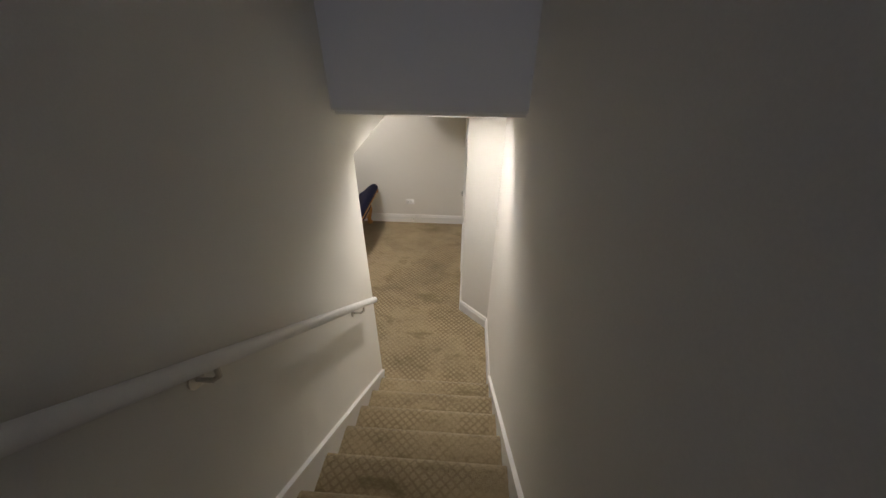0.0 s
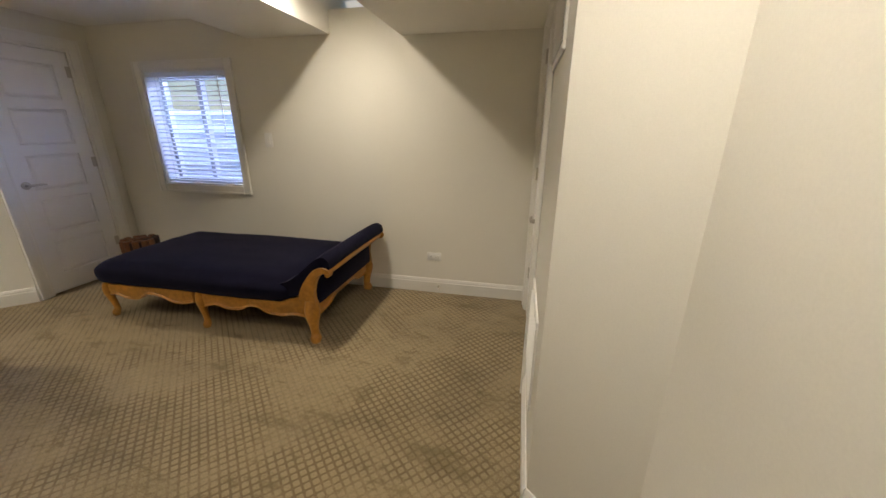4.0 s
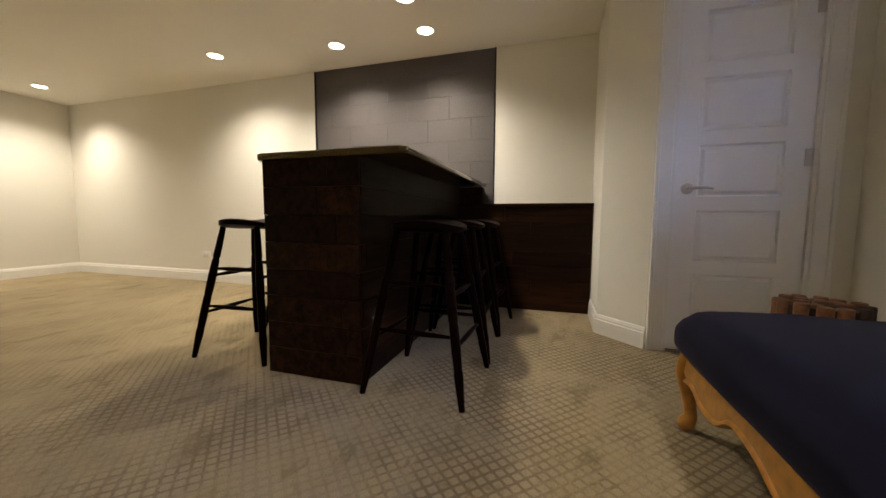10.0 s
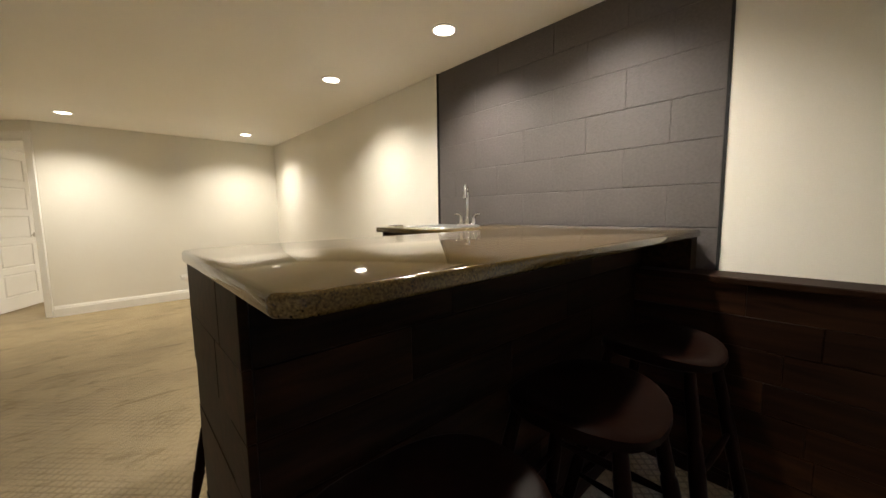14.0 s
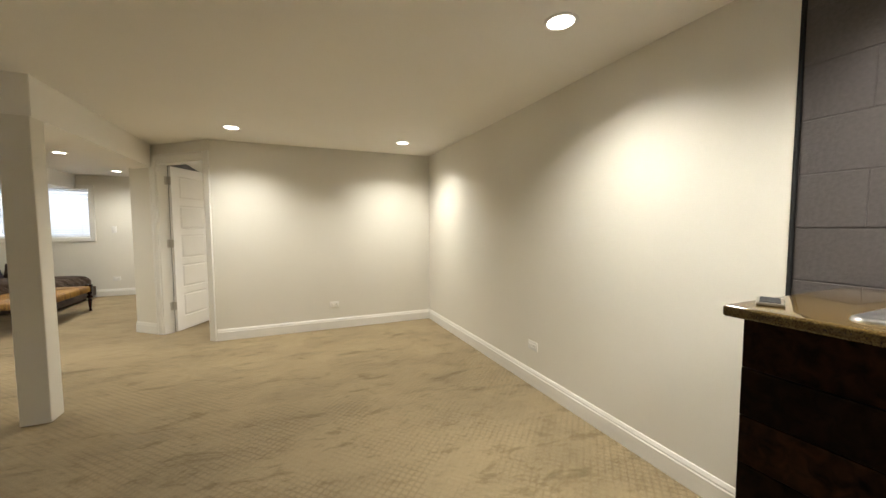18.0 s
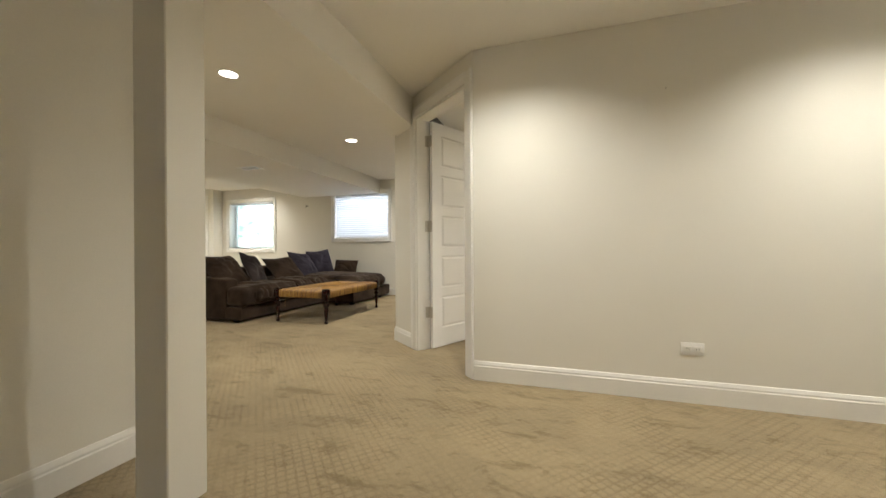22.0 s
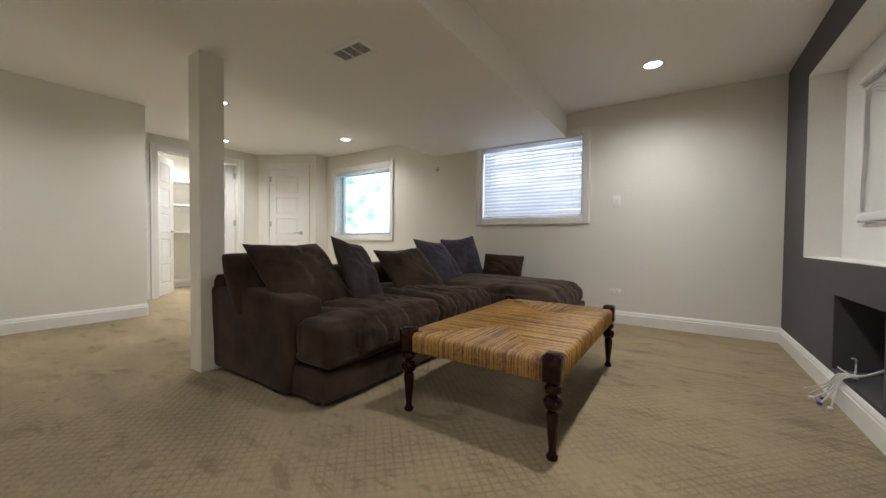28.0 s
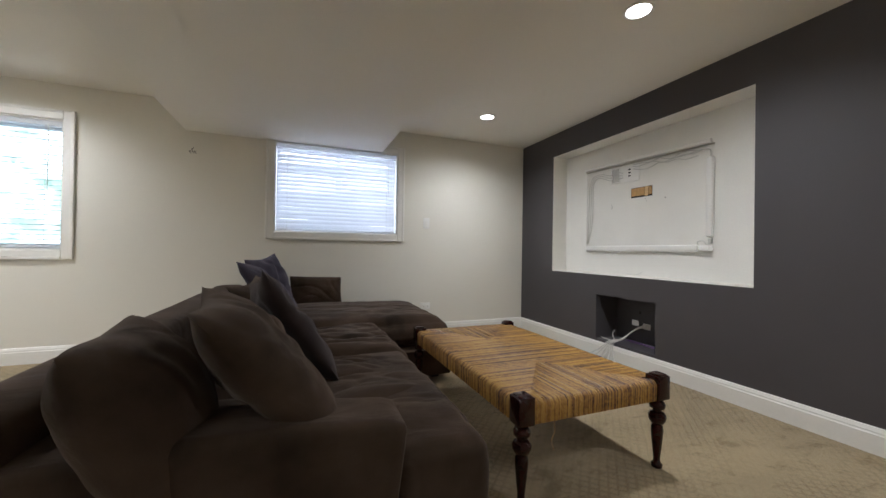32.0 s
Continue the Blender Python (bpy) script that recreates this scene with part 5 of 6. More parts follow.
part("stone", bm, GRANITE, counter, smooth=35)
sink = thing("bar_sink", "small stainless steel drop-in bar sink", "sink")
def sink_ring(bm, inset, zz, rr):
    """Rounded rectangle of vertices inside the sink's outline."""
    cx, cy = (sx0 + sx1) / 2, (sy0 + sy1) / 2
    hx, hy = (sx1 - sx0) / 2 - inset, (sy1 - sy0) / 2 - inset
    out = []
    for c, (qx, qy) in enumerate(((1, 1), (-1, 1), (-1, -1), (1, -1))):
        for k in range(5):
            an = math.pi / 2 * (c + k / 4)
            out.append(bm.verts.new((cx + qx * (hx - rr) + rr * math.cos(an), cy + qy * (hy - rr) + rr * math.sin(an), zz)))
    return out


for name, rows in (("rim", ((0.0, CT - 0.001, 0.03), (0.002, CT + 0.006, 0.03), (0.010, CT + 0.009, 0.03), (0.030, CT + 0.008, 0.024), (0.040, CT + 0.003, 0.022))), ("basin", ((0.040, CT + 0.003, 0.022), (0.044, CT - 0.02, 0.022), (0.050, CT - 0.115, 0.028), (0.064, CT - 0.137, 0.03), (0.12, CT - 0.142, 0.03)))):
    bm = bmesh.new()
    rings = [sink_ring(bm, *r) for r in rows]
    for p, q in zip(rings, rings[1:]):
        for i in range(20):
            bm.faces.new((p[i], p[(i + 1) % 20], q[(i + 1) % 20], q[i]))
    if name == "basin":
        bm.faces.new(rings[-1])
    part(name, bm, STEEL, sink, smooth=60)
bm = bmesh.new()
revolve(bm, [(0.0, 0.0), (0.028, 0.0), (0.028, 0.003), (0.012, 0.002), (0.0, 0.001)], 18, Matrix.Translation(((sx0 + sx1) / 2, (sy0 + sy1) / 2, CT - 0.142)))
part("drain", bm, CHROME, sink, smooth=40)
tap = thing("bar_faucet", "chrome gooseneck bar faucet with two lever handles", "faucet", pose(-4.285, 1.735, CT))
part("base", bm_box(-0.024, -0.085, 0, 0.024, 0.085, 0.014, 0.006, 2), CHROME, tap, smooth=40)
bm = bmesh.new()
pts = [(0, 0, 0.01), (0, 0, 0.045), (0, 0, 0.05), (0, 0, 0.14), (0, 0, 0.225)] + [(0.046 - 0.046 * math.cos(a), 0, 0.225 + 0.046 * math.sin(a)) for a in [math.pi * k / 8 for k in range(1, 9)]] + [(0.092, 0, 0.205), (0.092, 0, 0.204), (0.092, 0, 0.185)]
tube(bm, pts, [0.017, 0.016] + [0.0105] * (len(pts) - 4) + [0.0135, 0.0135], 14)
bmesh.ops.rotate(bm, matrix=Matrix.Rotation(radians(34), 3, "Z"), verts=bm.verts)
part("spout", bm, CHROME, tap, smooth=50)
for s in (-1, 1):
    bm = bmesh.new()
    revolve(bm, [(0.0, 0.01), (0.017, 0.012), (0.016, 0.028), (0.011, 0.042), (0.013, 0.055), (0.0, 0.063)], 14, Matrix.Translation((0, s * 0.058, 0)))
    tube(bm, [(0, s * 0.058, 0.052), (0.004, s * 0.075, 0.072), (0.007, s * 0.098, 0.079), (0.009, s * 0.120, 0.076)], [0.0085, 0.007, 0.006, 0.005], 8)
    part("lever", bm, CHROME, tap, smooth=50)
dish = thing("soap_dish", "small flat dark tray lying on the sink counter", "tray", pose(-3.92, 1.40, CT + 0.0005, 0, 0, 25))
part("tray", bm_box(-0.055, -0.03, 0, 0.055, 0.03, 0.008, 0.003, 2), NICKEL, dish)
part("mat", bm_box(-0.047, -0.022, 0.0075, 0.047, 0.022, 0.0095), BLACK, dish)

part("end_panel", bm_box(-4.50, BY1 + 0.016, 0.919, -4.41, 3.01, BTOP - 0.001), BARWOOD, bar)
low = thing("low_partition", "dark walnut plank half wall with a ledge", "half wall")
part("core", bm_box(-4.50, 2.802, 0, -4.352, 3.935, 0.89), LOWWOOD, low)
planked(low, "y", 2.802, 3.935, 0.0, 0.89, -4.352, 0.014, LOWWOOD, 9, 7)
part("ledge", bm_box(-4.505, 2.802, 0.89, -4.318, 3.938, 0.918, 0.004), LOWWOOD, low, "dark wooden ledge cap")


# ---- stools ----
def bar_stool():
    ob = thing("bar_stool", "dark espresso wooden bar stool with a saddle seat and splayed legs", "stool", group="bar stools")
    bm = bmesh.new()
    seg, rings = 28, []
    for f, h in ((0.0, 0.0), (0.5, 0.0), (0.85, 0.003), (1.0, 0.012), (1.0, 0.028), (0.93, 0.036), (0.6, 0.031), (0.3, 0.027), (0.0, 0.026)):
        ring = []
        for k in range(seg):
            a = 2 * math.pi * k / seg
            c, s = math.cos(a), math.sin(a)
            r = 0.182 * f
            x, y = r * math.copysign(abs(c) ** 0.86, c), r * 0.94 * math.copysign(abs(s) ** 0.86, s)
            lift = 0.030 * (x / 0.182) ** 2 * (1 if h > 0.013 else 0.6)
            ring.append(bm.verts.new((x, y, 0.722 + h + lift)))
        rings.append(ring)
    for p, q in zip(rings, rings[1:]):
        for k in range(seg):
            bm.faces.new((p[k], p[(k + 1) % seg], q[(k + 1) % seg], q[k]))
    bmesh.ops.remove_doubles(bm, verts=bm.verts, dist=1e-5)
    part("seat", bm, STOOL, ob, smooth=55)
    foot, top = 0.235, 0.115
    for sx in (-1, 1):
        for sy in (-1, 1):
            a, b = Vector((sx * foot, sy * foot, 0)), Vector((sx * top, sy * top, 0.735))
            bm = bmesh.new()
            prof = ((0, 0.013), (0.03, 0.014), (0.12, 0.018), (0.20, 0.021), (0.215, 0.018), (0.24, 0.019), (0.34, 0.021), (0.46, 0.0205), (0.475, 0.018), (0.49, 0.021), (0.62, 0.0215), (0.74, 0.019), (0.755, 0.015), (0.78, 0.019), (0.82, 0.018), (0.88, 0.0175), (1.0, 0.015))
            tube(bm, [a.lerp(b, f) for f, r in prof], [r for f, r in prof], 12)
            part("leg", bm, STOOL, ob, smooth=55)

    def rung(z, axis, side):
        e = foot + (top - foot) * z / 0.735
        p = [Vector((-e, side * e, z)), Vector((e, side * e, z))] if axis == 0 else [Vector((side * e, -e, z)), Vector((side * e, e, z))]
        bm = bmesh.new()
        tube(bm, [p[0].lerp(p[1], f) for f in (0, 0.1, 0.3, 0.5, 0.7, 0.9, 1)], [0.007, 0.008, 0.0115, 0.013, 0.0115, 0.008, 0.007], 8)
        part("rung", bm, STOOL, ob, smooth=55)

    for z, axis in ((0.25, 0), (0.29, 1), (0.46, 0), (0.50, 1)):
        for side in (-1, 1):
            rung(z, axis, side)
    return ob


stool = bar_stool()
stool.matrix_basis = pose(-2.89, 1.945, 0, 0, 0, 3)
for x, y, a in ((-3.43, 1.925, -4), (-2.795, 3.08, -2), (-3.29, 3.075, 3), (-3.79, 3.085, -3)):
    copy_thing(stool, pose(x, y, 0, 0, 0, a))

# ---- chaise ----
chaise = thing("chaise_longue", "navy velvet chaise longue with carved honey oak frame and scrolled head", "chaise longue")
CX0, CX1, CY0, CY1 = -2.77, -0.93, 4.125, 5.075


def smooth_line(pts, n=6):
    """Points of a smooth curve through the given ones."""
    out = []
    pts = [Vector(p) for p in pts]
    for i in range(len(pts) - 1):
        p0, p1, p2, p3 = [pts[min(max(j, 0), len(pts) - 1)] for j in (i - 1, i, i + 1, i + 2)]
        for k in range(n):
            u = k / n
            out.append(0.5 * (2 * p1 + (p2 - p0) * u + (2 * p0 - 5 * p1 + 4 * p2 - p3) * u * u + (3 * p1 - p0 - 3 * p2 + p3) * u ** 3))
    return out + [pts[-1]]


def height_at(line, x):
    for a, b in zip(line, line[1:]):
        if a.x <= x <= b.x:
            return a.y + (b.y - a.y) * (x - a.x) / max(b.x - a.x, 1e-6)
    return line[-1].y if x > line[-1].x else line[0].y


def apron_mesh(low, high, t=0.034, n=60):
    """Carved rail between a scalloped lower line and an upper line, pushed back from y = 0, with a bead on the lower edge."""
    low, high = smooth_line(low), smooth_line(high)
    u0, u1 = low[0].x, low[-1].x
    bm = bmesh.new()
    prev = None
    for k in range(n + 1):
        x = u0 + (u1 - u0) * k / n
        za, zb = height_at(low, x), height_at(high, x)
        ring = [bm.verts.new(v) for v in ((x, 0.004, za), (x, -0.005, za + 0.006), (x, -0.004, za + 0.014), (x, 0.002, za + 0.020), (x, -0.004, (za + zb) / 2), (x, 0.0, zb), (x, t, zb), (x, t, za))]
        if prev:
            for i in range(8):
                bm.faces.new((prev[i], prev[(i + 1) % 8], ring[(i + 1) % 8], ring[i]))
        else:
            bm.faces.new(ring[::-1])
        prev = ring
    bm.faces.new(prev)
    return bm


def tuck(bm):
    """Draw the overhang of the head in towards the end legs."""
    for v in bm.verts:
        if v.co.x > -0.93:
            v.co.x = -0.93 + (v.co.x + 0.93) * 0.80
    return bm


TOPLINE = [(-2.73, 0.276), (-2.40, 0.285), (-2.12, 0.297), (-1.86, 0.308), (-1.72, 0.290), (-1.37, 0.299), (-1.16, 0.308), (-1.00, 0.345)]
LOWLINES = ([(-2.70, 0.180), (-2.61, 0.192), (-2.52, 0.165), (-2.41, 0.172), (-2.32, 0.222), (-2.20, 0.218), (-2.07, 0.176), (-1.97, 0.185), (-1.90, 0.205)],
            [(-1.81, 0.175), (-1.71, 0.205), (-1.62, 0.180), (-1.51, 0.186), (-1.43, 0.224), (-1.345, 0.222), (-1.29, 0.190), (-1.17, 0.178), (-1.07, 0.200), (-0.98, 0.190)])
for back in (False, True):
    for low in LOWLINES:
        bm = apron_mesh(low, [(low[0][0], height_at([Vector(p) for p in TOPLINE], low[0][0]))] + [p for p in TOPLINE if low[0][0] < p[0] < low[-1][0]] + [(low[-1][0], height_at([Vector(p) for p in TOPLINE], low[-1][0]))])
        m = Matrix.Translation((0, CY1, 0)) @ Matrix.Diagonal((1, -1, 1, 1)) if back else Matrix.Translation((0, CY0, 0))
        bmesh.ops.transform(bm, matrix=m, verts=bm.verts)
        part("apron", bm, OAK, chaise, "carved scalloped oak apron", smooth=50)
W2 = (CY1 - CY0) / 2 - 0.02
END = [(-W2, 0.190), (-0.36, 0.178), (-0.24, 0.188), (-0.16, 0.222), (0.0, 0.228), (0.16, 0.222), (0.24, 0.188), (0.36, 0.178), (W2, 0.190)]
for xx, a in ((CX0 + 0.01, -90), (-0.925, 90)):
    bm = apron_mesh(END, [(-W2, 0.30), (0.0, 0.285), (W2, 0.30)])
    bmesh.ops.transform(bm, matrix=pose(xx, (CY0 + CY1) / 2, 0, 0, 0, a), verts=bm.verts)
    part("apron", bm, OAK, chaise, "carved scalloped oak apron", smooth=50)
for x, out, big in ((-2.70, -1, 0.92), (-1.845, 0, 0.92), (-0.94, 0.5, 1.3)):
    for yy, s in ((CY0 + 0.03, -1), (CY1 - 0.03, 1)):
        bm = bmesh.new()
        pts = [(x, yy, 0.315), (x + out * 0.004, yy + s * 0.008, 0.27), (x + out * 0.010, yy + s * 0.016, 0.225), (x + out * 0.008, yy + s * 0.014, 0.17), (x, yy + s * 0.006, 0.11), (x - out * 0.004, yy, 0.06), (x + out * 0.002, yy + s * 0.004, 0.036), (x + out * 0.006, yy + s * 0.010, 0.018), (x + out * 0.005, yy + s * 0.008, 0.0)]
        tube(bm, smooth_line(pts, 3), [r * big for r in (0.036, 0.0365, 0.038, 0.040, 0.041, 0.041, 0.040, 0.038, 0.035, 0.031, 0.028, 0.0255, 0.024, 0.023, 0.0225, 0.023, 0.025, 0.027, 0.029, 0.031, 0.032, 0.031, 0.029, 0.027, 0.026)], 12)
        part("leg", bm, OAK, chaise, "carved oak cabriole leg", smooth=60)
bm = bmesh.new()
soft(bm, (1.68, 0.985, 0.19), ((CX0 - 1.10) / 2, (CY0 + CY1) / 2, 0.360), 0.075, 22, 0.035, 0.006, 3.0, 2.0)
part("seat_cushion", bm, VELVET, chaise, "navy velvet tight seat", smooth=70)
# head: swept velvet bolster over scrolled oak arms
upper = smooth_line([(-1.34, 0.405), (-1.20, 0.415), (-1.10, 0.445), (-1.02, 0.500), (-0.95, 0.560), (-0.89, 0.610), (-0.83, 0.644), (-0.775, 0.655), (-0.728, 0.630), (-0.715, 0.585)], 3)
lower = smooth_line([(-0.735, 0.560), (-0.78, 0.567), (-0.83, 0.562), (-0.88, 0.535), (-0.93, 0.480), (-0.98, 0.405), (-1.03, 0.345), (-1.16, 0.315), (-1.34, 0.31)], 3)
outline = upper + lower
n, rows = len(outline), 13
bm, grid = bmesh.new(), []
for j in range(rows):
    f = -math.cos(math.pi * j / (rows - 1))
    e = (1 - abs(f) ** 8)
    y = (CY0 + CY1) / 2 + f * ((CY1 - CY0) / 2 - 0.004)
    grid.append([bm.verts.new((-1.0 + (p.x + 1.0) * (0.97 + 0.03 * e), y, 0.47 + (p.y - 0.47) * (0.93 + 0.07 * e))) for p in outline])
for p, q in zip(grid, grid[1:]):
    for i in range(n):
        bm.faces.new((p[i], p[(i + 1) % n], q[(i + 1) % n], q[i]))
bm.faces.new(grid[0][::-1])
bm.faces.new(grid[-1])
part("head_rest", tuck(bm), VELVET, chaise, "navy velvet scrolled head rest", smooth=60)
part("head_panel", bm_box(-0.985, CY0 + 0.045, 0.285, -0.885, CY1 - 0.045, 0.525, 0.015, 2), VELVET, chaise, smooth=40)
for yy in (CY0 - 0.006, CY1 - 0.036):
    cl = smooth_line([(-0.945, 0.250, 0.062), (-0.955, 0.315, 0.066), (-0.950, 0.375, 0.056), (-0.925, 0.440, 0.044), (-0.890, 0.495, 0.036), (-0.845, 0.533, 0.029), (-0.797, 0.551, 0.023), (-0.757, 0.550, 0.019), (-0.738, 0.533, 0.016), (-0.752, 0.520, 0.012), (-0.770, 0.528, 0.008)], 4)
    bm, prev = bmesh.new(), None
    for i, c in enumerate(cl):
        a, b = cl[max(i - 1, 0)], cl[min(i + 1, len(cl) - 1)]
        d = Vector((b.x - a.x, b.y - a.y)).normalized()
        l2, r2 = (c.x - d.y * c.z, c.y + d.x * c.z), (c.x + d.y * c.z, c.y - d.x * c.z)
        mid = ((l2[0] + r2[0]) / 2, (l2[1] + r2[1]) / 2)
        ring = [bm.verts.new(v) for v in ((l2[0], yy + 0.006, l2[1]), (mid[0] + (l2[0] - mid[0]) * 0.8, yy, mid[1] + (l2[1] - mid[1]) * 0.8), (mid[0], yy + 0.003, mid[1]), (mid[0] + (r2[0] - mid[0]) * 0.8, yy, mid[1] + (r2[1] - mid[1]) * 0.8), (r2[0], yy + 0.006, r2[1]), (r2[0], yy + 0.042, r2[1]), (l2[0], yy + 0.042, l2[1]))]
        if prev:
            for k in range(7):
                bm.faces.new((prev[k], prev[(k + 1) % 7], ring[(k + 1) % 7], ring[k]))
        else:
            bm.faces.new(ring[::-1])
        prev = ring
    bm.faces.new(prev)
    part("scroll_arm", tuck(bm), OAK, chaise, "carved oak scroll arm", smooth=50)
bm = bmesh.new()
tube(bm, smooth_line([(-0.765, CY0 + 0.02, 0.540), (-0.745, CY0 + 0.2, 0.552), (-0.740, (CY0 + CY1) / 2, 0.556), (-0.745, CY1 - 0.2, 0.552), (-0.765, CY1 - 0.02, 0.540)], 4), 0.024, 10)
part("head_rail", tuck(bm), OAK, chaise, smooth=60)

# small log stool behind the chaise
drum = thing("log_drum_stool", "low round stool of upright reddish log pieces by the closet door", "stool", pose(-3.0, 4.68, 0))
rnd = random.Random(3)
LOGWOOD = material("reddish_log_wood", (0.15, 0.055, 0.016), 0.5, grain=(60, 0.3), bump=0.3, stain=(14, 0.35))
# dark tone of some logs; on the core it paints the shade between them
LOGDARK = material("dark_log_and_gap", (0.028, 0.010, 0.005), 0.7, grain=(60, 0.3), stain=(14, 0.3))
bm = bmesh.new()
revolve(bm, [(0.0, 0.0), (0.128, 0.0), (0.128, 0.452), (0.0, 0.454)], 24)
part("core", bm, LOGDARK, drum, "core coloured dark as the shaded gaps between the logs", smooth=40)
for ring_r, count, r in ((0.122, 12, 0.026), (0.066, 7, 0.025), (0.0, 1, 0.026)):
    for k in range(count):
        a = 2 * math.pi * (k + 0.3 * rnd.random()) / count
        top = 0.462 + rnd.uniform(-0.003, 0.006)
        bm = bmesh.new()
        revolve(bm, [(0.0, 0.0), (r * 0.97, 0.0), (r, 0.2), (r * 0.98, top - 0.004), (r * 0.9, top), (0.0, top + 0.001)], 10, Matrix.Translation((ring_r * math.cos(a), ring_r * math.sin(a), 0)))
        part("log", bm, LOGDARK if rnd.random() < 0.35 else LOGWOOD, drum, smooth=40)

# ---- sofa ----
sofa = thing("sectional_sofa", "brown microsuede sectional sofa with a chaise end and loose cushions", "sofa")
SX0, SX1, SY0, SY1 = 1.345, 2.50, -3.85, -6.80
bm = bmesh.new()
soft(bm, (SX1 - 1.315, SY0 - 0.02 + 5.50, 0.165), ((1.315 + SX1) / 2, (SY0 - 0.02 - 5.50) / 2, 0.115), 0.02, 6, 0, 0.003, 4, 1)
part("base", bm, SUEDE, sofa, smooth=60)
bm = bmesh.new()
soft(bm, (SX1 - 0.72, -5.48 - SY1, 0.20), ((0.72 + SX1) / 2, (-5.48 + SY1) / 2, 0.135), 0.025, 6, 0, 0.003, 4, 2)
part("chaise_base", bm, SUEDE, sofa, smooth=60)
bm = bmesh.new()
soft(bm, (SX1 - 1.54, 0.18, 0.53), ((1.54 + SX1) / 2, SY0 - 0.09, 0.285), 0.032, 22, 0.0, 0.004, 4, 3)
for v in bm.verts:
    # the front leans out over the floor and the top bows
    f, up = (v.co.x - 1.54) / (SX1 - 1.54), max(0, v.co.z - 0.03) / 0.58
    v.co.x += (1 - f) * (0.05 - 0.07 * up)
    v.co.z += 0.022 * up * math.sin(math.pi * min(1, max(0, f))) - 0.015 * up * max(0, 0.25 - f) * 4
    v.co.y += 0.02 * up if v.co.y > SY0 - 0.09 else 0
part("arm", bm, SUEDE, sofa, "padded rounded sofa arm", smooth=70)
bm = bmesh.new()
soft(bm, (0.22, SY0 - SY1, 0.60), (SX1 - 0.11, (SY0 + SY1) / 2, 0.343), 0.06, 10, 0.0, 0.006, 4, 4)
part("back", bm, SUEDE, sofa, smooth=70)
bm = bmesh.new()
soft(bm, (0.275, 0.955, 0.235), (1.420, -4.345, 0.326), 0.042, 40, 0.022, 0.005, 5, 5, fold=0.008)
soft(bm, (1.05, 0.78, 0.215), (1.775, -4.42, 0.333), 0.08, 72, 0.042, 0.010, 6, 6, fold=0.030)
part("seat_cushion", bm, SUEDE, sofa, "creased loose seat cushion", smooth=80)
bm = bmesh.new()
soft(bm, (1.06, 0.80, 0.22), (1.775, -5.20, 0.335), 0.09, 72, 0.040, 0.012, 7, 17, fold=0.040)
part("seat_cushion", bm, SUEDE, sofa, "creased loose seat cushion", smooth=80)
bm = bmesh.new()
soft(bm, (1.50, 1.03, 0.22), (0.70 + 0.76, -6.10, 0.33), 0.095, 52, 0.055, 0.008, 5, 27, fold=0.014)
part("chaise_cushion", bm, SUEDE, sofa, "long chaise seat cushion", smooth=80)
for x, y in ((1.45, -3.93), (2.4, -3.93), (0.82, -6.55), (2.4, -6.55), (0.82, -5.6)):
    part("foot", bm_box(x - 0.03, y - 0.03, 0, x + 0.03, y + 0.03, 0.045), BLACK, sofa)


def pillow(name, label, centre, across, up, t, mat, seed, dent=0.0, plump=0.045):
    """Cushion with its middle at centre, its width along across and its height along up."""
    across, up = Vector(across), Vector(up)
    x = across.normalized()
    z = (up - x * up.dot(x)).normalized()
    y = z.cross(x)
    ob = tagged(new(name, finish(pillow_mesh(across.length, up.length, t, seed, dent, 40, plump), mat, 80)), label, "cushion", "sofa cushions")
    ob.matrix_basis = Matrix.Translation(centre) @ Matrix((x, y, z)).transposed().to_4x4()
    return ob


P = "large brown microsuede back cushion leaning on the sofa back"
pillow("back_cushion", P, (2.14, -4.05, 0.590), (0.06, -0.54, 0.0), (0.18, 0.0, 0.40), 0.23, SUEDE, 1.0, 0.015, 0.12)
pillow("back_cushion", P, (1.885, -4.15, 0.632), (0.11, -0.62, 0.0), (0.37, -0.06, 0.41), 0.19, SUEDE, 2.0, 0.02)
pillow("back_cushion", P, (1.83, -4.57, 0.645), (0.09, -0.40, -0.08), (0.27, 0.02, 0.44), 0.15, PILLOW, 3.0, 0.02)
pillow("back_cushion", P, (1.925, -5.29, 0.600), (-0.08, -0.58, 0.02), (0.38, -0.02, 0.38), 0.17, SUEDE, 4.0, 0.03)
S = "slate square throw cushion on the sofa, blue window light in its colour"
pillow("throw_cushion", S, (1.99, -5.87, 0.640), (-0.04, -0.52, -0.05), (0.38, 0.05, 0.45), 0.17, BLUELIT, 5.0, 0.02)
pillow("throw_cushion", S, (2.03, -6.40, 0.660), (-0.20, -0.46, 0.05), (0.18, -0.04, 0.50), 0.17, BLUELIT, 6.0, 0.02)
pillow("throw_cushion", "small brown cushion lying at the chaise end of the sofa", (1.65, -6.70, 0.560), (-0.50, -0.07, -0.02), (0.04, -0.10, 0.28), 0.17, SUEDE, 7.0)

# ---- coffee table ----
table = thing("coffee_table", "rush-woven low table with dark turned legs", "coffee table")
TX0, TX1, TY0, TY1, TZ = 0.240, 1.035, -5.45, -4.10, 0.405
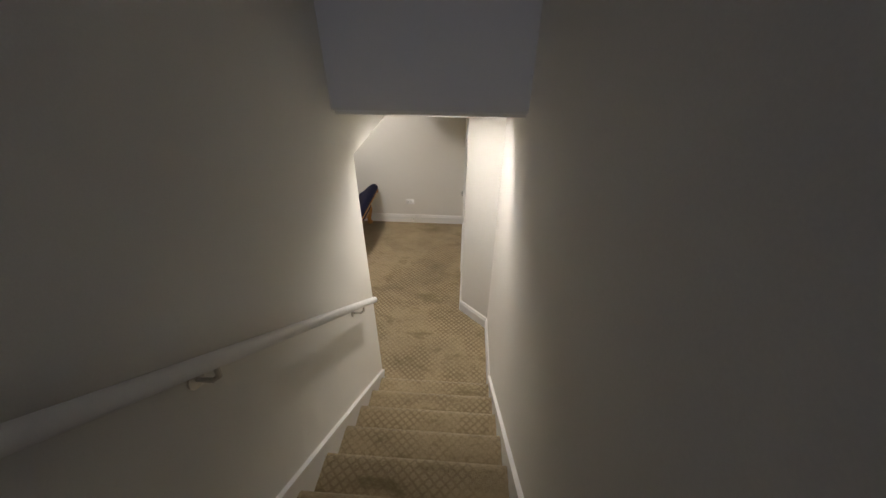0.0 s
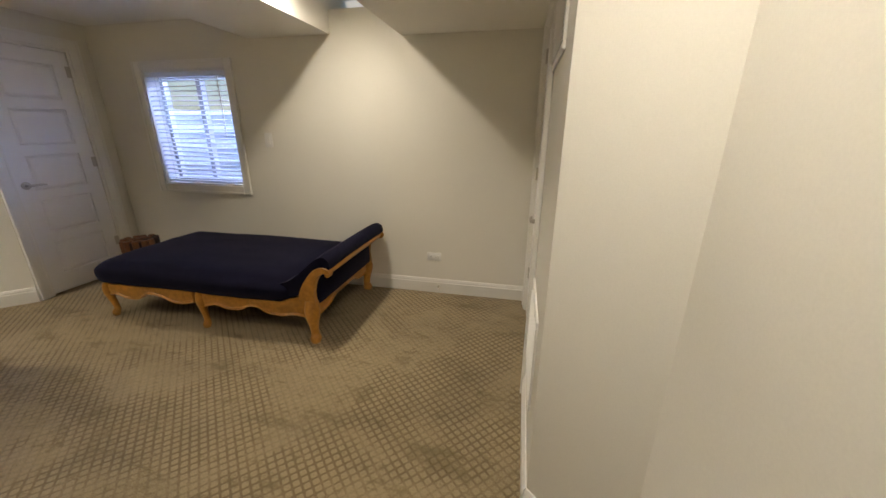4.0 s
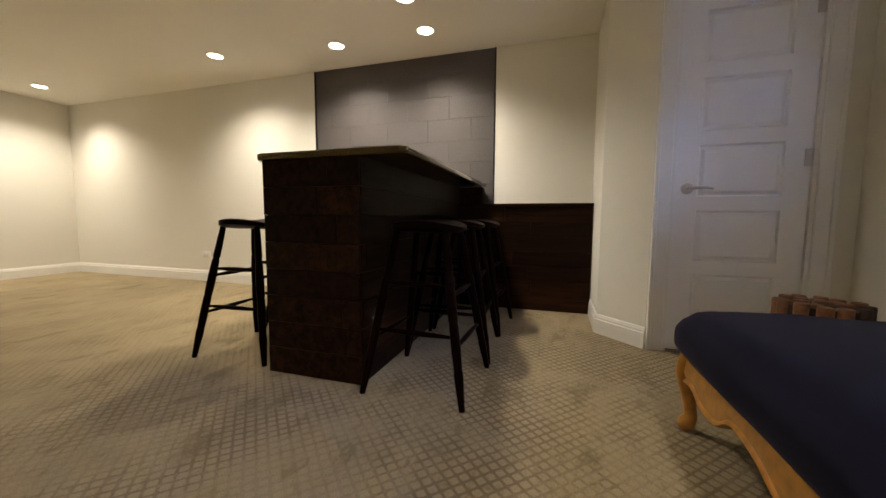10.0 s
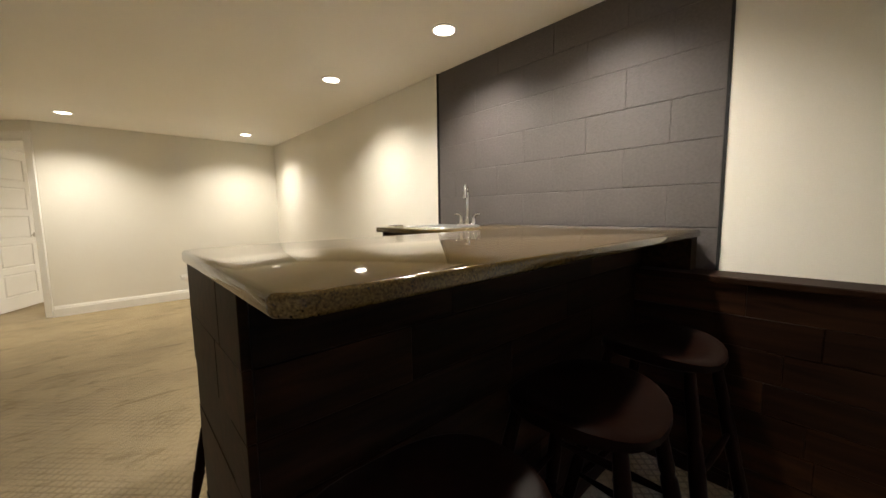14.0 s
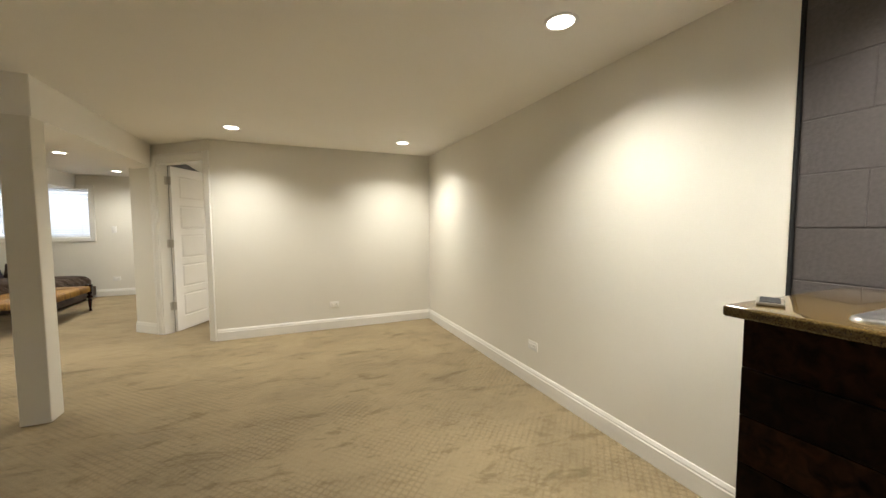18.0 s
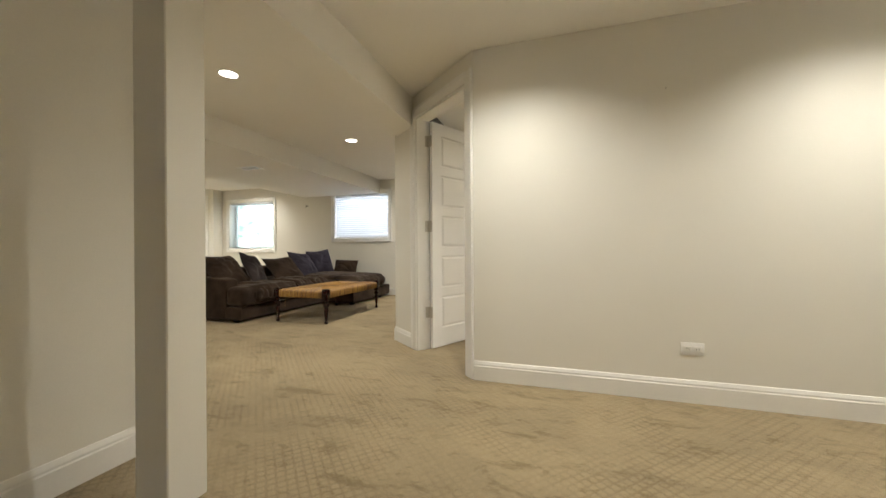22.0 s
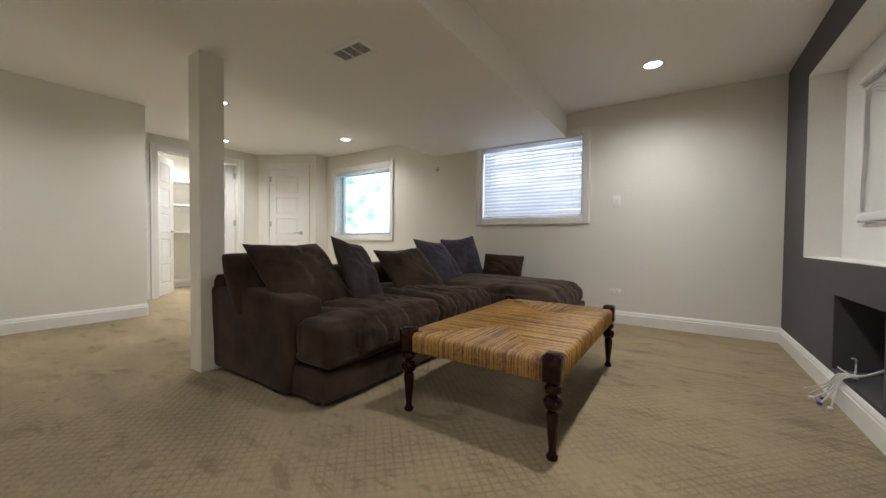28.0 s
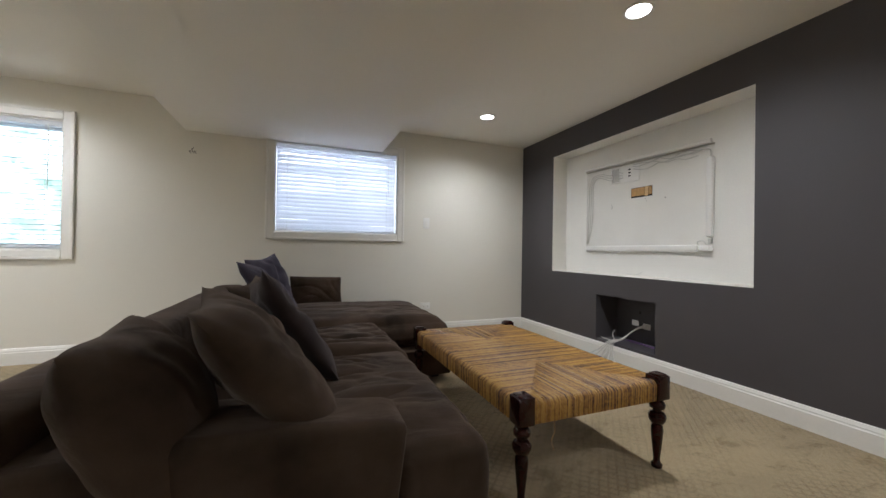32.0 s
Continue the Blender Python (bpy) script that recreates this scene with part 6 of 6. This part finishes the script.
for x in (TX0 + 0.035, TX1 - 0.035):
    for y in (TY0 + 0.035, TY1 - 0.035):
        bm = bmesh.new()
        box(bm, -0.036, -0.036, 0.315, 0.036, 0.036, 0.422, 0.006, 2)
        box(bm, -0.027, -0.027, 0.421, 0.027, 0.027, 0.428, 0.003)
        revolve(bm, [(0.012, 0.0), (0.022, 0.006), (0.024, 0.018), (0.015, 0.030), (0.014, 0.045), (0.020, 0.10), (0.026, 0.17), (0.024, 0.190), (0.016, 0.198), (0.028, 0.205), (0.036, 0.222), (0.037, 0.238), (0.028, 0.252), (0.017, 0.258), (0.017, 0.264), (0.031, 0.272), (0.034, 0.288), (0.026, 0.302), (0.019, 0.308), (0.026, 0.314), (0.026, 0.318)], 18)
        part("leg", bm, DARKWOOD, table, "dark glossy turned leg", smooth=50, m=Matrix.Translation((x, y, 0)))
for a in ((TX0 + 0.02, TY0 + 0.07, TX0 + 0.055, TY1 - 0.07), (TX1 - 0.055, TY0 + 0.07, TX1 - 0.02, TY1 - 0.07), (TX0 + 0.07, TY0 + 0.02, TX1 - 0.07, TY0 + 0.055), (TX0 + 0.07, TY1 - 0.055, TX1 - 0.07, TY1 - 0.02)):
    part("rail", bm_box(a[0], a[1], 0.325, a[2], a[3], TZ - 0.012), DARKWOOD, table)
bm = bmesh.new()
rnd = random.Random(21)


def strand(path, w, side):
    """One rush strand: a ridge of three edges along a path of points; side: the way across."""
    prev = None
    for k, p in enumerate(path):
        p = Vector(p)
        q = Vector(path[min(k + 1, len(path) - 1)]) - Vector(path[max(k - 1, 0)])
        nrm = q.cross(side).normalized()
        if nrm.z < -0.2:
            nrm = -nrm
        mid = Vector(((TX0 + TX1) / 2, (TY0 + TY1) / 2, 0.3))
        if abs(nrm.z) < 0.35 and nrm.dot(p - mid) < 0:
            nrm = -nrm
        ring = [bm.verts.new(p - side * w / 2), bm.verts.new(p + nrm * w * 0.42 + side * rnd.uniform(-0.001, 0.001)), bm.verts.new(p + side * w / 2)]
        if prev:
            for i in range(2):
                bm.faces.new((prev[i], prev[i + 1], ring[i + 1], ring[i]))
        prev = ring


bot, dz = 0.315, TZ - 0.004
pitch = 0.0056
y = TY0 + 0.073
half = (TX1 - TX0) / 2 - 0.07
while y < TY1 - 0.073:
    j = lambda s=0.0012: rnd.uniform(-s, s)
    reach = min(y - (TY0 + 0.02), (TY1 - 0.02) - y)
    w = pitch * rnd.uniform(0.9, 1.25)
    ins = max(0.0, (0.40 - reach)) / 0.40 * half
    xl, xr2 = TX0 + 0.07 + half - ins, TX1 - 0.07 - half + ins
    z = dz + j()
    dy = rnd.uniform(-0.004, 0.004)
    if ins <= 0.004:
        strand([(TX0 + 0.012, y, bot), (TX0 + 0.010, y + j(), dz - 0.014), (TX0 + 0.026, y, z), ((TX0 + TX1) / 2, y + dy, z + 0.0015), (TX1 - 0.026, y, z), (TX1 - 0.010, y + j(), dz - 0.014), (TX1 - 0.012, y, bot)], w, Vector((0, 1, 0)))
    else:
        strand([(TX0 + 0.012, y, bot), (TX0 + 0.010, y, dz - 0.014), (TX0 + 0.026, y, z), (xl, y + dy * 0.5, z)], w, Vector((0, 1, 0)))
        strand([(TX1 - 0.012, y, bot), (TX1 - 0.010, y, dz - 0.014), (TX1 - 0.026, y, z), (xr2, y + dy * 0.5, z)], w, Vector((0, 1, 0)))
    y += pitch
x = TX0 + 0.073
while x < TX1 - 0.073:
    f = 1 - abs(x - (TX0 + TX1) / 2) / half
    run = 0.02 + 0.40 * max(f, 0)
    for ye, s in ((TY0, 1), (TY1, -1)):
        w = pitch * rnd.uniform(0.9, 1.25)
        z = dz + rnd.uniform(-0.001, 0.0015)
        strand([(x, ye + s * 0.012, bot), (x, ye + s * 0.010, dz - 0.014), (x, ye + s * 0.026, z), (x + rnd.uniform(-0.003, 0.003), ye + s * (run + 0.02), z)], w, Vector((1, 0, 0)))
    x += pitch
part("rush_weave", bm, RUSH, table, "straw and brown rush wound over the frame", smooth=70)
bm = bmesh.new()
tube(bm, [(0.86, -4.12, 0.318), (0.862, -4.115, 0.27), (0.875, -4.12, 0.235), (0.868, -4.11, 0.20)], 0.0015, 5)
part("loose_strand", bm, RUSH, table)

# ---- closet shelves ----
for k, z in enumerate((0.95, 1.40, 1.80)):
    sh = thing("closet_shelf", "white closet shelf on cleats inside the lit closet", "shelf", group="closet shelves")
    part("board", bm_box(6.85, -5.93, z, 7.245, -4.36, z + 0.02, 0.002), TRIM, sh)
    part("cleat", bm_box(7.225, -5.93, z - 0.06, 7.245, -4.36, z), TRIM, sh)
marks = thing("speaker_wires", "short speaker wires poking from the wall by the window", "wires", pose(2.72, SOUTHC, 1.86))
for k in range(3):
    bm = bmesh.new()
    tube(bm, [(0.02 * k, 0, 0.03 * (k % 2)), (0.02 * k + 0.008, 0.03, 0.02 * (k % 2) - 0.01), (0.02 * k - 0.01, 0.035, -0.03)], 0.003, 5)
    part("wire", bm, BLACK, marks)
nail = thing("wall_nail", "small steel picture nail in the cream wall", "nail", pose(-3.05, SOUTHB, 1.875))
bm = bmesh.new()
tube(bm, [(0, 0, 0), (0, 0.012, 0.003)], [0.0025, 0.0035], 8)
part("nail_head", bm, NICKEL, nail, smooth=40)
